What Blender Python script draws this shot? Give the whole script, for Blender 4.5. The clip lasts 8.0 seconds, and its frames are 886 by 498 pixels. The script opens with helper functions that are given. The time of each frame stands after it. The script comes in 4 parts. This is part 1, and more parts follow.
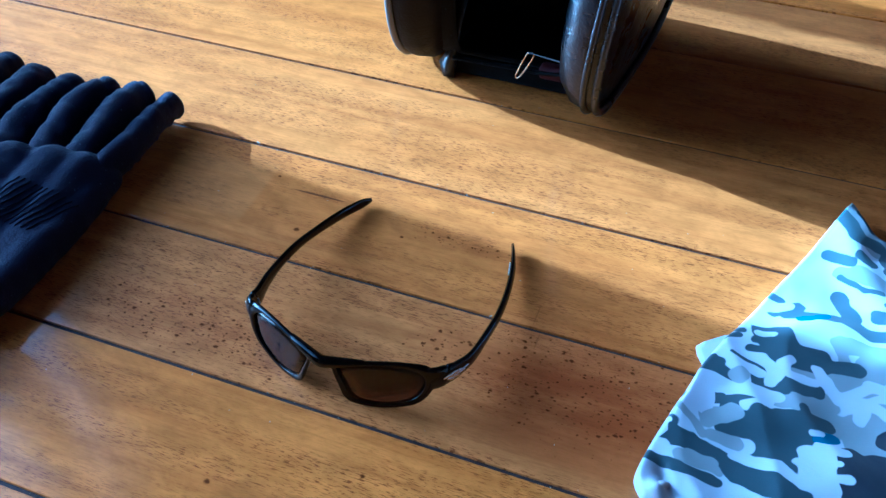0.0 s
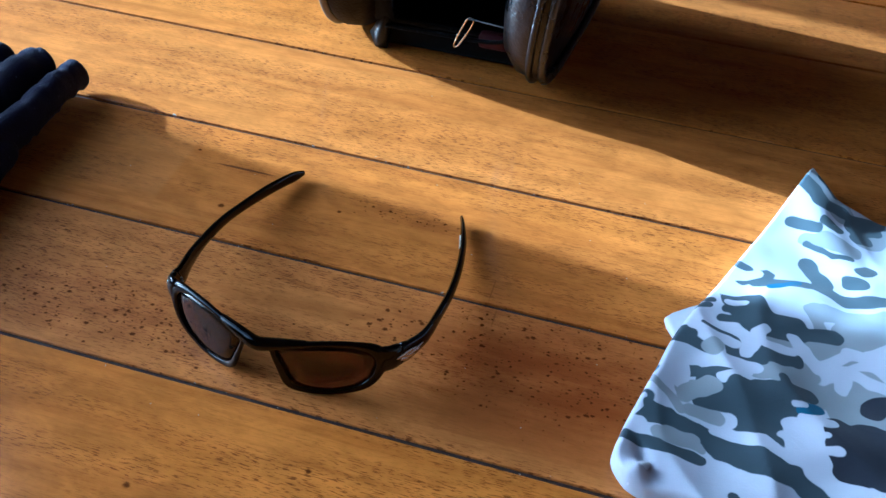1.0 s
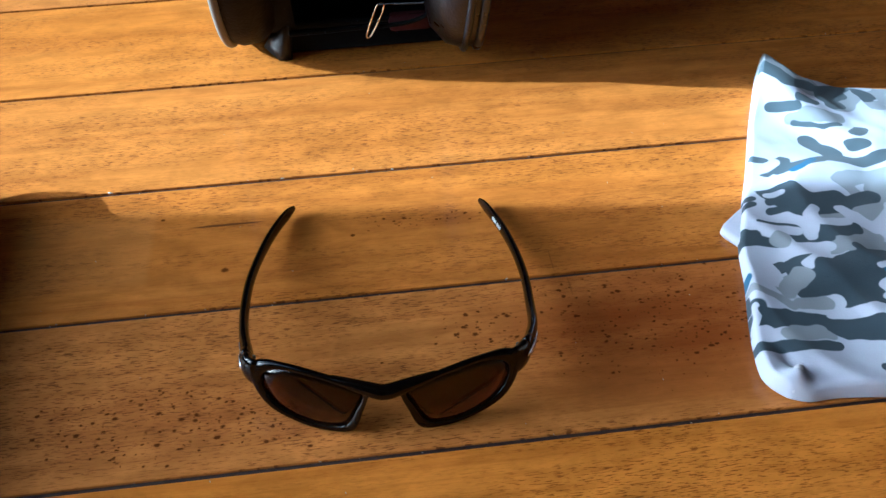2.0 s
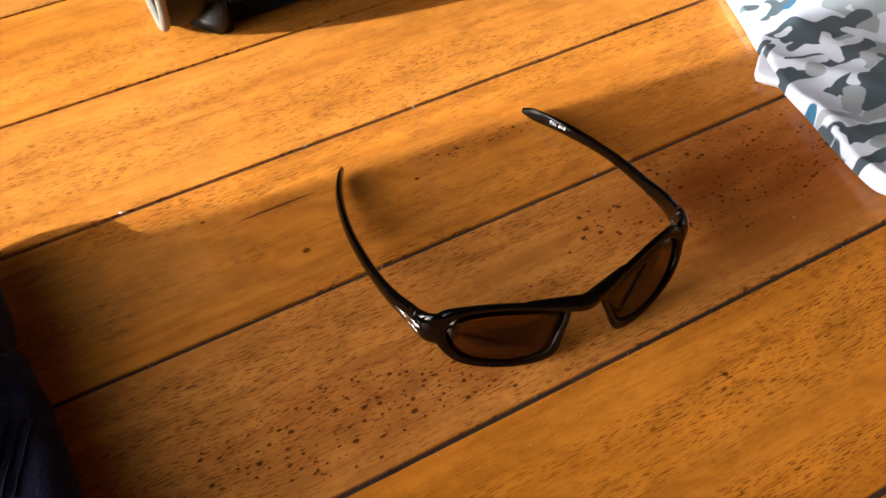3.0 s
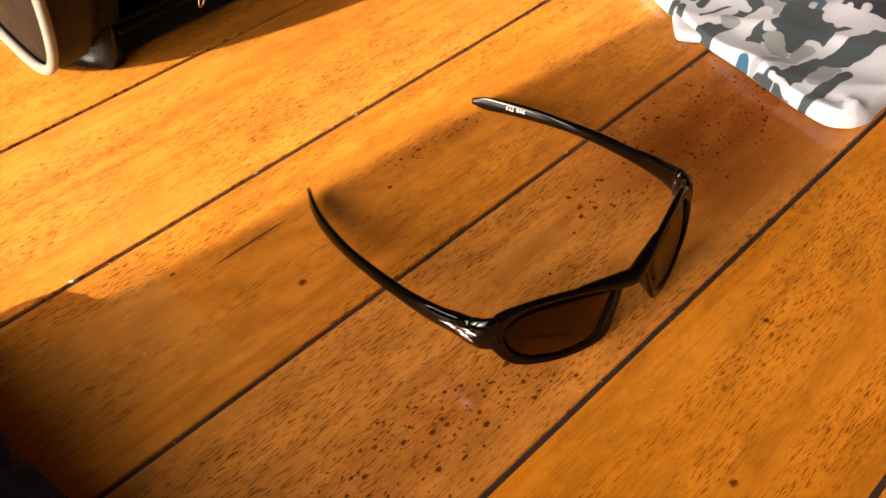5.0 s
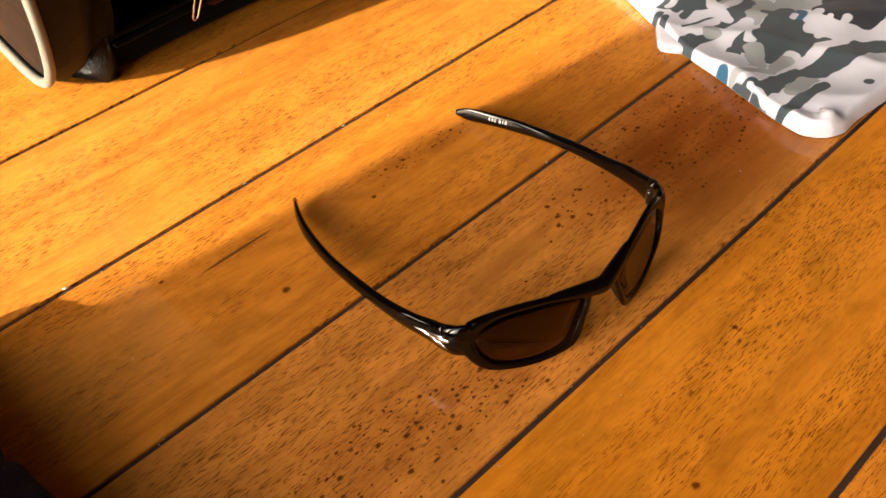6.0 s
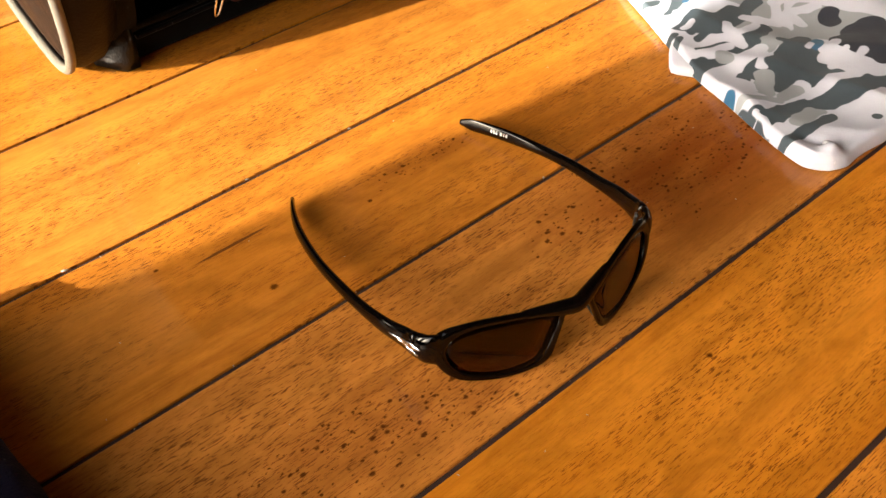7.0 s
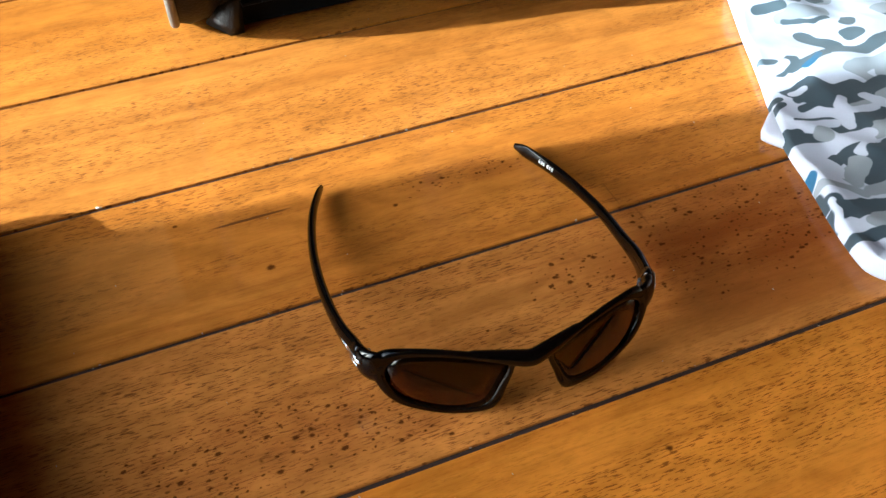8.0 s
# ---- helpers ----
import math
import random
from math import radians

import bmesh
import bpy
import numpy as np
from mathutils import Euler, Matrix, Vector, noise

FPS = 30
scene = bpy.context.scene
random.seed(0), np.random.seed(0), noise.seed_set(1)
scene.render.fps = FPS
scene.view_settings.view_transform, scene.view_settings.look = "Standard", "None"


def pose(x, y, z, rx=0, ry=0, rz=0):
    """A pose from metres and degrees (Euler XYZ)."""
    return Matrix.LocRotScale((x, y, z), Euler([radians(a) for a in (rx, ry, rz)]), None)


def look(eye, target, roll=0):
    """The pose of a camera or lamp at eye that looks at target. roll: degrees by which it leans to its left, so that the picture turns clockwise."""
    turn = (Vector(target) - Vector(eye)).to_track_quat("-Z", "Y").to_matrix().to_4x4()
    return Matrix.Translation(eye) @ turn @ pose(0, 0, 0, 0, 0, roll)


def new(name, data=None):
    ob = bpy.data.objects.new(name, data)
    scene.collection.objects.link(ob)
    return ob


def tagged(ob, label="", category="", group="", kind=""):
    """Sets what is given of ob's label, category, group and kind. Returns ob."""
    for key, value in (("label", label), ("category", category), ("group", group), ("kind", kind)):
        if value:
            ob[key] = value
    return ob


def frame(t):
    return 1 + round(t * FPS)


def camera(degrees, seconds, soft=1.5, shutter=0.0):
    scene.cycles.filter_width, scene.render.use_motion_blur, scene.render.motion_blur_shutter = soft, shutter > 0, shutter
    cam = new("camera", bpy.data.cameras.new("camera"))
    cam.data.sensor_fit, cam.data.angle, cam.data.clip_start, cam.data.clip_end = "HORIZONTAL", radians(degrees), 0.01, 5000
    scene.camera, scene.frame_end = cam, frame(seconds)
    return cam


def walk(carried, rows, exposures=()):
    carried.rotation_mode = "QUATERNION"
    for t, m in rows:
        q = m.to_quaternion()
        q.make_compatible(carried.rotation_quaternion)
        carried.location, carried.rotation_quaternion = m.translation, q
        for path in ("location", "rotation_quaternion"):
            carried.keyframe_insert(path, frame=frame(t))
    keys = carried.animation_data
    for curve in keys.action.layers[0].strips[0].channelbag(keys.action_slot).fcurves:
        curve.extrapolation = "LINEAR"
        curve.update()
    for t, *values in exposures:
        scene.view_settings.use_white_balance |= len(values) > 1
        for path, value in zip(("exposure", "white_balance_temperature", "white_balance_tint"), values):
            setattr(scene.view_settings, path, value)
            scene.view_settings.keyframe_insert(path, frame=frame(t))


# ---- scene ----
cam = camera(52.0, 8.0)
PATH = [
    (0, (0.09, -0.305, 0.36), (-0.421, 1.031, -1.037), -0.2),
    (0.2, (0.094, -0.304, 0.348), (-0.424, 1.029, -1.05), 1.0),
    (0.5, (0.097, -0.299, 0.336), (-0.43, 1.005, -1.086), 1.6),
    (0.7, (0.105, -0.286, 0.328), (-0.385, 1.035, -1.092), 1.5),
    (0.9, (0.072, -0.293, 0.321), (-0.247, 1.109, -1.069), 5.4),
    (1, (0.068, -0.295, 0.314), (-0.264, 1.124, -1.055), 4.0),
    (1.2, (0.037, -0.299, 0.309), (-0.208, 1.15, -1.048), 3.5),
    (2.3, (-0.088, -0.272, 0.28), (0.168, 1.155, -1.098), -1.8),
    (2.5, (-0.115, -0.263, 0.272), (0.216, 1.147, -1.108), -1.1),
    (2.8, (-0.166, -0.248, 0.268), (0.364, 1.075, -1.136), -2.4),
    (3, (-0.192, -0.239, 0.264), (0.419, 1.026, -1.159), -4.2),
    (3.1, (-0.206, -0.233, 0.263), (0.470, 0.990, -1.168), -3.6),
    (3.5, (-0.236, -0.212, 0.261), (0.561, 0.921, -1.181), -2.4),
    (4, (-0.25, -0.197, 0.256), (0.709, 0.841, -1.16), -1.6),
    (5.3, (-0.25, -0.179, 0.253), (0.721, 0.827, -1.177), -1.8),
    (5.5, (-0.246, -0.185, 0.255), (0.712, 0.829, -1.178), -2.4),
    (6, (-0.244, -0.194, 0.262), (0.707, 0.839, -1.163), -2.8),
    (6.5, (-0.242, -0.199, 0.262), (0.684, 0.848, -1.169), -2.8),
    (7, (-0.228, -0.21, 0.269), (0.65, 0.883, -1.157), -1.7),
    (7.5, (-0.189, -0.23, 0.268), (0.48, 1.028, -1.136), -2.0),
    (8, (-0.155, -0.24, 0.267), (0.358, 1.073, -1.152), -1.1),
]
SUN, SKY = 2.6, 0.098
EXPOSURES = ((0.0, 2.76, 2960, -8), (0.5, 2.58, 3320, -6), (1.0, 2.46, 3700, -5), (2.5, 2.48, 4650, -4), (3.0, 2.54, 5500, 2), (3.5, 2.76, 6600, 8), (4.0, 2.86, 6750, 8), (6.5, 2.80, 6550, 5), (7.5, 2.74, 5850, 2), (8.0, 2.64, 4850, -5))
walk(cam, [(t, look(eye, target, roll)) for t, eye, target, roll in PATH], EXPOSURES)

# ---- daylight: a low sun and the sky through openings in an added, unseen wall ----
SUN_DIR = Vector((-1.0, 0.11, 0.345)).normalized()      # towards the sun
world = bpy.data.worlds.new("sky")
scene.world = world
world.use_nodes = True
wn = world.node_tree
sky = wn.nodes.new("ShaderNodeTexSky")
sky.sky_type = "NISHITA"
sky.sun_disc = False
sky.air_density, sky.dust_density, sky.ozone_density = 0.45, 7.0, 0.3
sky.sun_elevation = math.asin(SUN_DIR.z)
sky.sun_rotation = math.atan2(SUN_DIR.x, SUN_DIR.y)
wn.links.new(sky.outputs[0], wn.nodes["Background"].inputs[0])
wn.nodes["Background"].inputs[1].default_value = SKY
sun = new("sun", bpy.data.lights.new("sun", "SUN"))
sun.data.energy, sun.data.angle, sun.data.color = SUN, radians(0.45), (1.0, 0.92, 0.80)
sun.matrix_world = look(SUN_DIR * 20, (0, 0, 0))


# ---- material helpers ----
class Mat:
    def __init__(self, name):
        self.m = bpy.data.materials.new(name)
        self.m.use_nodes = True
        self.nt = self.m.node_tree
        self.bsdf = self.nt.nodes["Principled BSDF"]
        self.out = self.nt.nodes["Material Output"]

    def node(self, kind, **sets):
        n = self.nt.nodes.new("ShaderNode" + kind)
        for k, v in sets.items():
            setattr(n, k, v)
        return n

    def put(self, socket, value):
        if isinstance(value, bpy.types.NodeSocket):
            self.nt.links.new(value, socket)
        elif value is not None:
            socket.default_value = value

    def math(self, op, a, b=None, c=None, clamp=False):
        n = self.node("Math", operation=op, use_clamp=clamp)
        for s, v in zip(n.inputs, (a, b, c)):
            self.put(s, v)
        return n.outputs[0]

    def coords(self, kind="Object", scale=(1, 1, 1), move=(0, 0, 0), turn=(0, 0, 0)):
        src = self.node("NewGeometry").outputs["Position"] if kind == "World" else self.node("TexCoord").outputs[kind]
        n = self.node("Mapping")
        self.put(n.inputs[0], src)
        n.inputs["Scale"].default_value, n.inputs["Location"].default_value, n.inputs["Rotation"].default_value = scale, move, turn
        return n.outputs[0]

    def noise(self, vec, scale, detail=4, rough=0.55, distort=0.0, out="Fac"):
        n = self.node("TexNoise")
        self.put(n.inputs["Vector"], vec)
        n.inputs["Scale"].default_value, n.inputs["Detail"].default_value = scale, detail
        n.inputs["Roughness"].default_value, n.inputs["Distortion"].default_value = rough, distort
        return n.outputs[out]

    def step(self, value, lo, hi, a=0.0, b=1.0, smooth=True):
        n = self.node("MapRange", interpolation_type="SMOOTHSTEP" if smooth else "LINEAR")
        self.put(n.inputs[0], value)
        for s, v in zip(list(n.inputs)[1:5], (lo, hi, a, b)):
            self.put(s, v)
        return n.outputs[0]

    def mix(self, fac, a, b, kind="MIX"):
        n = self.node("Mix", data_type="RGBA", blend_type=kind)
        self.put(n.inputs[0], fac)
        self.put(n.inputs[6], (*a, 1) if isinstance(a, tuple) else a)
        self.put(n.inputs[7], (*b, 1) if isinstance(b, tuple) else b)
        return n.outputs[2]

    def bump(self, height, strength, distance, normal=None):
        n = self.node("Bump")
        n.inputs["Strength"].default_value, n.inputs["Distance"].default_value = strength, distance
        self.put(n.inputs["Height"], height)
        self.put(n.inputs["Normal"], normal)
        return n.outputs[0]

    def after(self, earlier, vec):
        # the same vector, worked out only once the earlier value is known: keeps long node chains small
        if earlier is None:
            return vec
        n = self.node("VectorMath", operation="MULTIPLY_ADD")
        self.put(n.inputs[0], earlier)
        n.inputs[1].default_value = (1e-9, 1e-9, 0)
        self.put(n.inputs[2], vec)
        return n.outputs[0]

    def set(self, **values):
        for k, v in values.items():
            k = k.replace("_", " ")
            self.put(self.bsdf.inputs[k], (*v, 1) if isinstance(v, tuple) and len(v) == 3 else v)
        return self


def varnished_wood():
    m = Mat("varnished hardwood")
    rnd = m.node("ObjectInfo").outputs["Random"]
    shift = m.node("CombineXYZ")
    m.put(shift.inputs[0], m.math("MULTIPLY", rnd, 7.0))
    m.put(shift.inputs[2], m.math("MULTIPLY", rnd, 3.0))
    add = m.node("VectorMath", operation="ADD")
    m.put(add.inputs[0], m.node("NewGeometry").outputs["Position"])
    m.put(add.inputs[1], shift.outputs[0])
    p = add.outputs[0]

    def scaled(x, y, z=1.0):
        n = m.node("Mapping")
        m.put(n.inputs[0], p)
        n.inputs["Scale"].default_value = (x, y, z)
        return n.outputs[0]
    # broad tone, long streaks, fine pores
    broad = m.noise(scaled(3.0, 9.0), 1.6, 3, 0.5, 0.3)
    streak = m.noise(scaled(5.0, 90.0), 1.0, 5, 0.6, 0.6)
    fibre = m.noise(scaled(30.0, 700.0), 1.0, 3, 0.6)
    pore = m.noise(scaled(230.0, 2100.0), 1.0, 2, 0.5)
    pores = m.step(pore, 0.555, 0.62)
    gate = m.step(m.noise(scaled(7.0, 40.0), 1.0, 3, 0.5), 0.36, 0.60, 0.15, 1.0)
    pores = m.math("MULTIPLY", pores, gate)
    col = m.mix(m.step(broad, 0.32, 0.68), (0.45, 0.164, 0.026), (0.54, 0.209, 0.037))
    col = m.mix(m.math("MULTIPLY", m.step(streak, 0.42, 0.70), 0.40), col, (0.27, 0.085, 0.013))
    col = m.mix(m.math("MULTIPLY", m.step(fibre, 0.45, 0.75), 0.30), col, (0.22, 0.07, 0.012))
    col = m.mix(m.math("MULTIPLY", pores, 0.82), col, (0.12, 0.035, 0.008))
    mottle = m.noise(scaled(38.0, 85.0), 1.0, 5, 0.65, 0.5)
    hue = m.node("HueSaturation")
    m.put(hue.inputs["Color"], col)
    m.put(hue.inputs["Value"], m.math("MULTIPLY", m.step(rnd, 0.0, 1.0, 0.95, 1.07, False), m.step(mottle, 0.3, 0.7, 0.82, 1.14)))
    m.put(hue.inputs["Saturation"], m.step(rnd, 0.0, 1.0, 1.0, 1.04, False))
    col = hue.outputs[0]
    # gum spots in clusters, each cluster an ellipse (x, y, rx, ry)
    pos = m.node("NewGeometry").outputs["Position"]

    def blob(x, y, rx, ry, earlier=None):
        n = m.node("Mapping", vector_type="TEXTURE")
        m.put(n.inputs[0], m.after(earlier, pos))
        n.inputs["Location"].default_value, n.inputs["Scale"].default_value = (x, y, 0), (rx, ry, 1000.0)
        return m.node_length(n.outputs[0])

    mask = None
    for x, y, rx, ry in ((-0.150, -0.058, 0.085, 0.026), (0.060, -0.030, 0.095, 0.045), (-0.012, -0.026, 0.032, 0.018),
                         (-0.032, 0.048, 0.045, 0.011), (-0.10, -0.062, 0.03, 0.018), (0.12, -0.04, 0.05, 0.03)):
        one = m.step(blob(x, y, rx, ry), 0.35, 1.1, 1.0, 0.0)
        mask = one if mask is None else m.math("MAXIMUM", mask, one)
    dots = None
    for size, share in ((230.0, 0.85), (400.0, 0.95)):
        v = m.node("TexVoronoi")
        mp = m.node("Mapping")
        warp = m.node("VectorMath", operation="MULTIPLY_ADD")
        m.put(warp.inputs[0], m.noise(pos, 420.0, 2, 0.5, out="Color"))
        warp.inputs[1].default_value = (0.0028, 0.0022, 0)
        m.put(warp.inputs[2], pos)
        m.put(mp.inputs[0], warp.outputs[0])
        mp.inputs["Scale"].default_value = (0.8, 1.1, 0.0)
        m.put(v.inputs["Vector"], mp.outputs[0])
        v.inputs["Scale"].default_value = size
        sep = m.node("SeparateColor")
        m.put(sep.inputs[0], v.outputs["Color"])
        reach = m.math("MULTIPLY", m.step(sep.outputs[1], 0.0, 1.0, 0.10, 0.28, False), m.math("POWER", mask, 0.6))
        pick = m.math("LESS_THAN", sep.outputs[0], m.math("MULTIPLY", mask, share))
        d = m.math("MULTIPLY", m.step(m.math("SUBTRACT", v.outputs["Distance"], reach), -0.10, 0.07, 1.0, 0.0), pick)
        dots = d if dots is None else m.math("MAXIMUM", dots, d)
    ragged = m.math("MULTIPLY", m.noise(pos, 650.0, 2), 0.8)
    for x, y, r in KNOTS + MARKS:
        d = m.step(m.math("ADD", blob(x, y, r * 1.30, r * 1.0, dots), ragged), 0.75, 1.5, 1.0, 0.0)
        dots = m.math("MAXIMUM", dots, d)
    # a slightly paler rectangle on one board, right of the glove
    sx = m.node("SeparateXYZ")
    m.put(sx.inputs[0], pos)
    paler = m.math("MULTIPLY", m.step(sx.outputs[0], -0.1645, -0.1605, 1.0, 0.0), m.step(sx.outputs[0], -0.27, -0.22))
    paler = m.math("MULTIPLY", paler, m.math("MULTIPLY", m.step(sx.outputs[1], 0.014, 0.026), m.step(sx.outputs[1], 0.062, 0.076, 1.0, 0.0)))
    col = m.mix(m.math("MULTIPLY", paler, 0.12), col, (0.66, 0.33, 0.09))
    # reddish stain round the spots; right of the sunglasses their soft shade is painted in
    stain_shade = m.math("MULTIPLY", mask, m.step(m.noise(pos, 60.0, 3), 0.35, 0.7, 0.10, 0.36))
    col = m.mix(stain_shade, col, (0.18, 0.042, 0.008))
    for x, y, rx, ry, amount in ((0.060, -0.036, 0.090, 0.052, 0.95), (-0.17, -0.050, 0.10, 0.034, 0.12), (0.05, 0.030, 0.05, 0.035, 0.35)):
        red = m.math("MULTIPLY", m.step(blob(x, y, rx, ry), 0.2, 1.15, 1.0, 0.0), m.step(m.noise(scaled(9.0, 40.0), 1.0, 3), 0.3, 0.62, 0.45 * amount, amount))
        col = m.mix(red, col, (0.17, 0.036, 0.004))
    col = m.mix(m.math("MULTIPLY", dots, 0.84), col, (0.040, 0.0075, 0.002))
    # a scratch and the worn, slightly wavy varnish
    scratch = m.math("MULTIPLY", m.step(blob(-0.1275, 0.0562, 0.0215, 0.0010), 0.6, 1.0, 1.0, 0.0), 0.9)
    col = m.mix(scratch, col, (0.10, 0.03, 0.008))
    # two thin dark lines on the boards right of the sunglasses
    for x, y, rx, ry in ((0.0225, 0.0100, 0.0004, 0.0085), (0.0275, -0.0075, 0.0005, 0.0065)):
        thin_line = m.math("MULTIPLY", m.step(blob(x, y, rx, ry), 0.6, 1.1, 1.0, 0.0), 0.35)
        col = m.mix(thin_line, col, (0.10, 0.03, 0.008))
    wave = m.noise(scaled(14.0, 30.0), 1.0, 2, 0.5)
    peel = m.noise(scaled(1.0, 1.0), 330.0, 2, 0.5)
    n1 = m.bump(wave, 0.25, 0.0022)
    n2 = m.bump(peel, 0.10, 0.0004, n1)
    n3 = m.bump(m.math("ADD", pores, fibre), 0.22, -0.0003, n1)
    smear = m.noise(pos, 22.0, 4, 0.6, 0.8)
    m.set(Base_Color=col, Roughness=m.step(streak, 0.3, 0.8, 0.42, 0.55), Normal=n3, Coat_Weight=m.math("MULTIPLY_ADD", dots, -0.42, 0.50),
          Coat_Roughness=m.step(smear, 0.3, 0.75, 0.05, 0.13), Coat_Normal=n2, Coat_IOR=1.45)
    m.put(m.bsdf.inputs["Specular IOR Level"], m.math("MULTIPLY_ADD", dots, -0.05, 0.07))
    return m.m


def _length(self, vec):
    n = self.node("VectorMath", operation="LENGTH")
    self.put(n.inputs[0], vec)
    return n.outputs["Value"]


Mat.node_length = _length

# knots and single gum marks: x, y, radius
KNOTS = ((-0.127, 0.0245, 0.0019), (-0.159, 0.064, 0.0011), (-0.0235, -0.111, 0.0014), (-0.088, -0.138, 0.0016), (-0.1256, -0.0496, 0.001), (-0.1198, -0.0519, 0.0008),
         (-0.1162, -0.0586, 0.0009), (-0.1244, -0.059, 0.0007), (-0.1233, -0.0636, 0.0011), (-0.1246, -0.0682, 0.0008), (-0.1396, -0.0581, 0.0013), (-0.1342, -0.0593, 0.0011),
         (-0.142, -0.0631, 0.0009), (-0.1354, -0.0639, 0.0007), (-0.1479, -0.0691, 0.0013), (-0.1384, -0.0448, 0.0007), (-0.1435, -0.051, 0.0007), (-0.1481, -0.0438, 0.0006),
         (-0.1659, -0.0542, 0.0012), (-0.1432, -0.0791, 0.0008), (-0.1654, -0.0645, 0.0007), (-0.1741, -0.0553, 0.0009), (-0.1521, -0.0782, 0.0006), (-0.1061, -0.073, 0.0011))
MARKS = ((-0.0894, -0.0773, 0.001), (-0.0974, -0.0725, 0.0006), (-0.1061, -0.0597, 0.0006), (-0.1036, -0.0568, 0.0007), (-0.1317, -0.0736, 0.0007), (-0.1152, -0.069, 0.0007),
         (-0.0049, -0.02, 0.001), (-0.0084, -0.0216, 0.0009), (-0.0218, -0.0244, 0.0008), (-0.0187, -0.0299, 0.0013), (-0.0015, -0.0337, 0.0009), (-0.036, -0.0329, 0.0008),
         (-0.0593, -0.0402, 0.0008), (-0.0128, -0.0335, 0.0008), (-0.0675, 0.0401, 0.0012))


def simple(name, colour, rough, bump=None, metal=0.0, vary=0.15, scale=60.0, coat=0.0):
    m = Mat(name)
    c = m.coords()
    n = m.noise(c, scale, 4, 0.6)
    dark = tuple(v * (1 - vary) for v in colour)
    light = tuple(min(1, v * (1 + vary)) for v in colour)
    m.set(Base_Color=m.mix(n, dark, light), Roughness=m.step(n, 0.3, 0.7, rough * 0.85, min(1, rough * 1.15)), Metallic=metal, Coat_Weight=coat)
    if bump:
        m.set(Normal=m.bump(m.noise(c, bump[0], 3, 0.6), bump[1], bump[2]))
    return m.m


def leather(name, colour, rough, gloss=0.3):
    m = Mat(name)
    c = m.coords()
    v = m.node("TexVoronoi")
    m.put(v.inputs["Vector"], c)
    v.inputs["Scale"].default_value = 650.0
    n = m.noise(c, 45.0, 4, 0.6)
    n1 = m.bump(v.outputs["Distance"], 0.35, 0.0004)
    n2 = m.bump(n, 0.4, 0.003, n1)
    m.set(Base_Color=m.mix(n, tuple(k * 0.7 for k in colour), tuple(k * 1.3 for k in colour)), Roughness=m.step(n, 0.3, 0.7, rough, rough + 0.15), Normal=n2)
    m.bsdf.inputs["Specular IOR Level"].default_value = gloss
    return m.m


def fleece(name, colour, weave):
    m = Mat(name)
    c = m.coords()
    n = m.noise(c, weave, 3, 0.6)
    big = m.noise(c, 35.0, 4, 0.6)
    lint = m.step(m.noise(c, 520.0, 1, 0.4), 0.74, 0.78)
    col = m.mix(m.math("MULTIPLY", n, big), tuple(k * 0.6 for k in colour), tuple(k * 1.8 for k in colour))
    n1 = m.bump(big, 0.4, 0.004)
    m.set(Base_Color=m.mix(m.math("MULTIPLY", lint, 0.35), col, (0.10, 0.11, 0.14)), Roughness=0.85, Normal=m.bump(n, 0.55, 0.0008, n1), Sheen_Weight=0.03)
    m.bsdf.inputs["Specular IOR Level"].default_value = 0.15
    return m.m


# printed fingers of the camouflage: both ends and the radius of each rounded bar
GREY = ((0.1476, -0.0073, 0.1671, -0.0032, 0.0066), (0.1586, -0.0152, 0.1729, -0.0137, 0.0071), (0.1610, -0.0245, 0.1681, -0.0223, 0.0062), (0.1622, 0.0159, 0.1834, 0.0148, 0.0078),
        (0.1876, 0.0251, 0.2039, 0.0341, 0.0089), (0.1813, -0.0110, 0.1843, -0.0240, 0.0078), (0.1935, -0.0038, 0.1997, -0.0265, 0.0097), (0.1700, 0.0359, 0.1737, 0.0259, 0.0030),
        (0.1078, -0.0549, 0.1240, -0.0555, 0.0035), (0.1148, -0.0296, 0.1211, -0.0263, 0.0038), (0.1698, 0.1304, 0.1846, 0.1101, 0.0068), (0.1764, 0.0897, 0.1901, 0.0847, 0.0043),
        (0.1977, 0.0970, 0.2090, 0.1078, 0.0070), (0.1319, 0.0366, 0.1399, 0.0353, 0.0034), (0.1514, 0.0123, 0.1597, 0.0129, 0.0027), (0.1757, 0.1275, 0.1829, 0.1211, 0.0048),
        (0.1713, 0.0351, 0.1918, 0.0356, 0.0041), (0.1679, 0.0890, 0.1805, 0.0866, 0.0039),)
DARK_A = ((0.1043, 0.0045, 0.1135, 0.0054, 0.0056), (0.1137, 0.0033, 0.1237, -0.0005, 0.0030), (0.1347, 0.0057, 0.1364, -0.0033, 0.0032), (0.1365, -0.0053, 0.1475, -0.0016, 0.0029),
        (0.1474, 0.0028, 0.1630, 0.0022, 0.0038), (0.1379, 0.0327, 0.1469, 0.0217, 0.0090), (0.1482, 0.0199, 0.1610, 0.0205, 0.0080), (0.1597, 0.0186, 0.1807, 0.0228, 0.0040),
        (0.1140, 0.0317, 0.1247, 0.0318, 0.0018), (0.1154, 0.0243, 0.1218, 0.0273, 0.0023), (0.1303, 0.0259, 0.1371, 0.0271, 0.0018), (0.1296, 0.0204, 0.1384, 0.0211, 0.0022),
        (0.1217, 0.0140, 0.1359, 0.0082, 0.0017), (0.1138, -0.0178, 0.1203, -0.0164, 0.0040), (0.0930, -0.0368, 0.1020, -0.0389, 0.0030),)
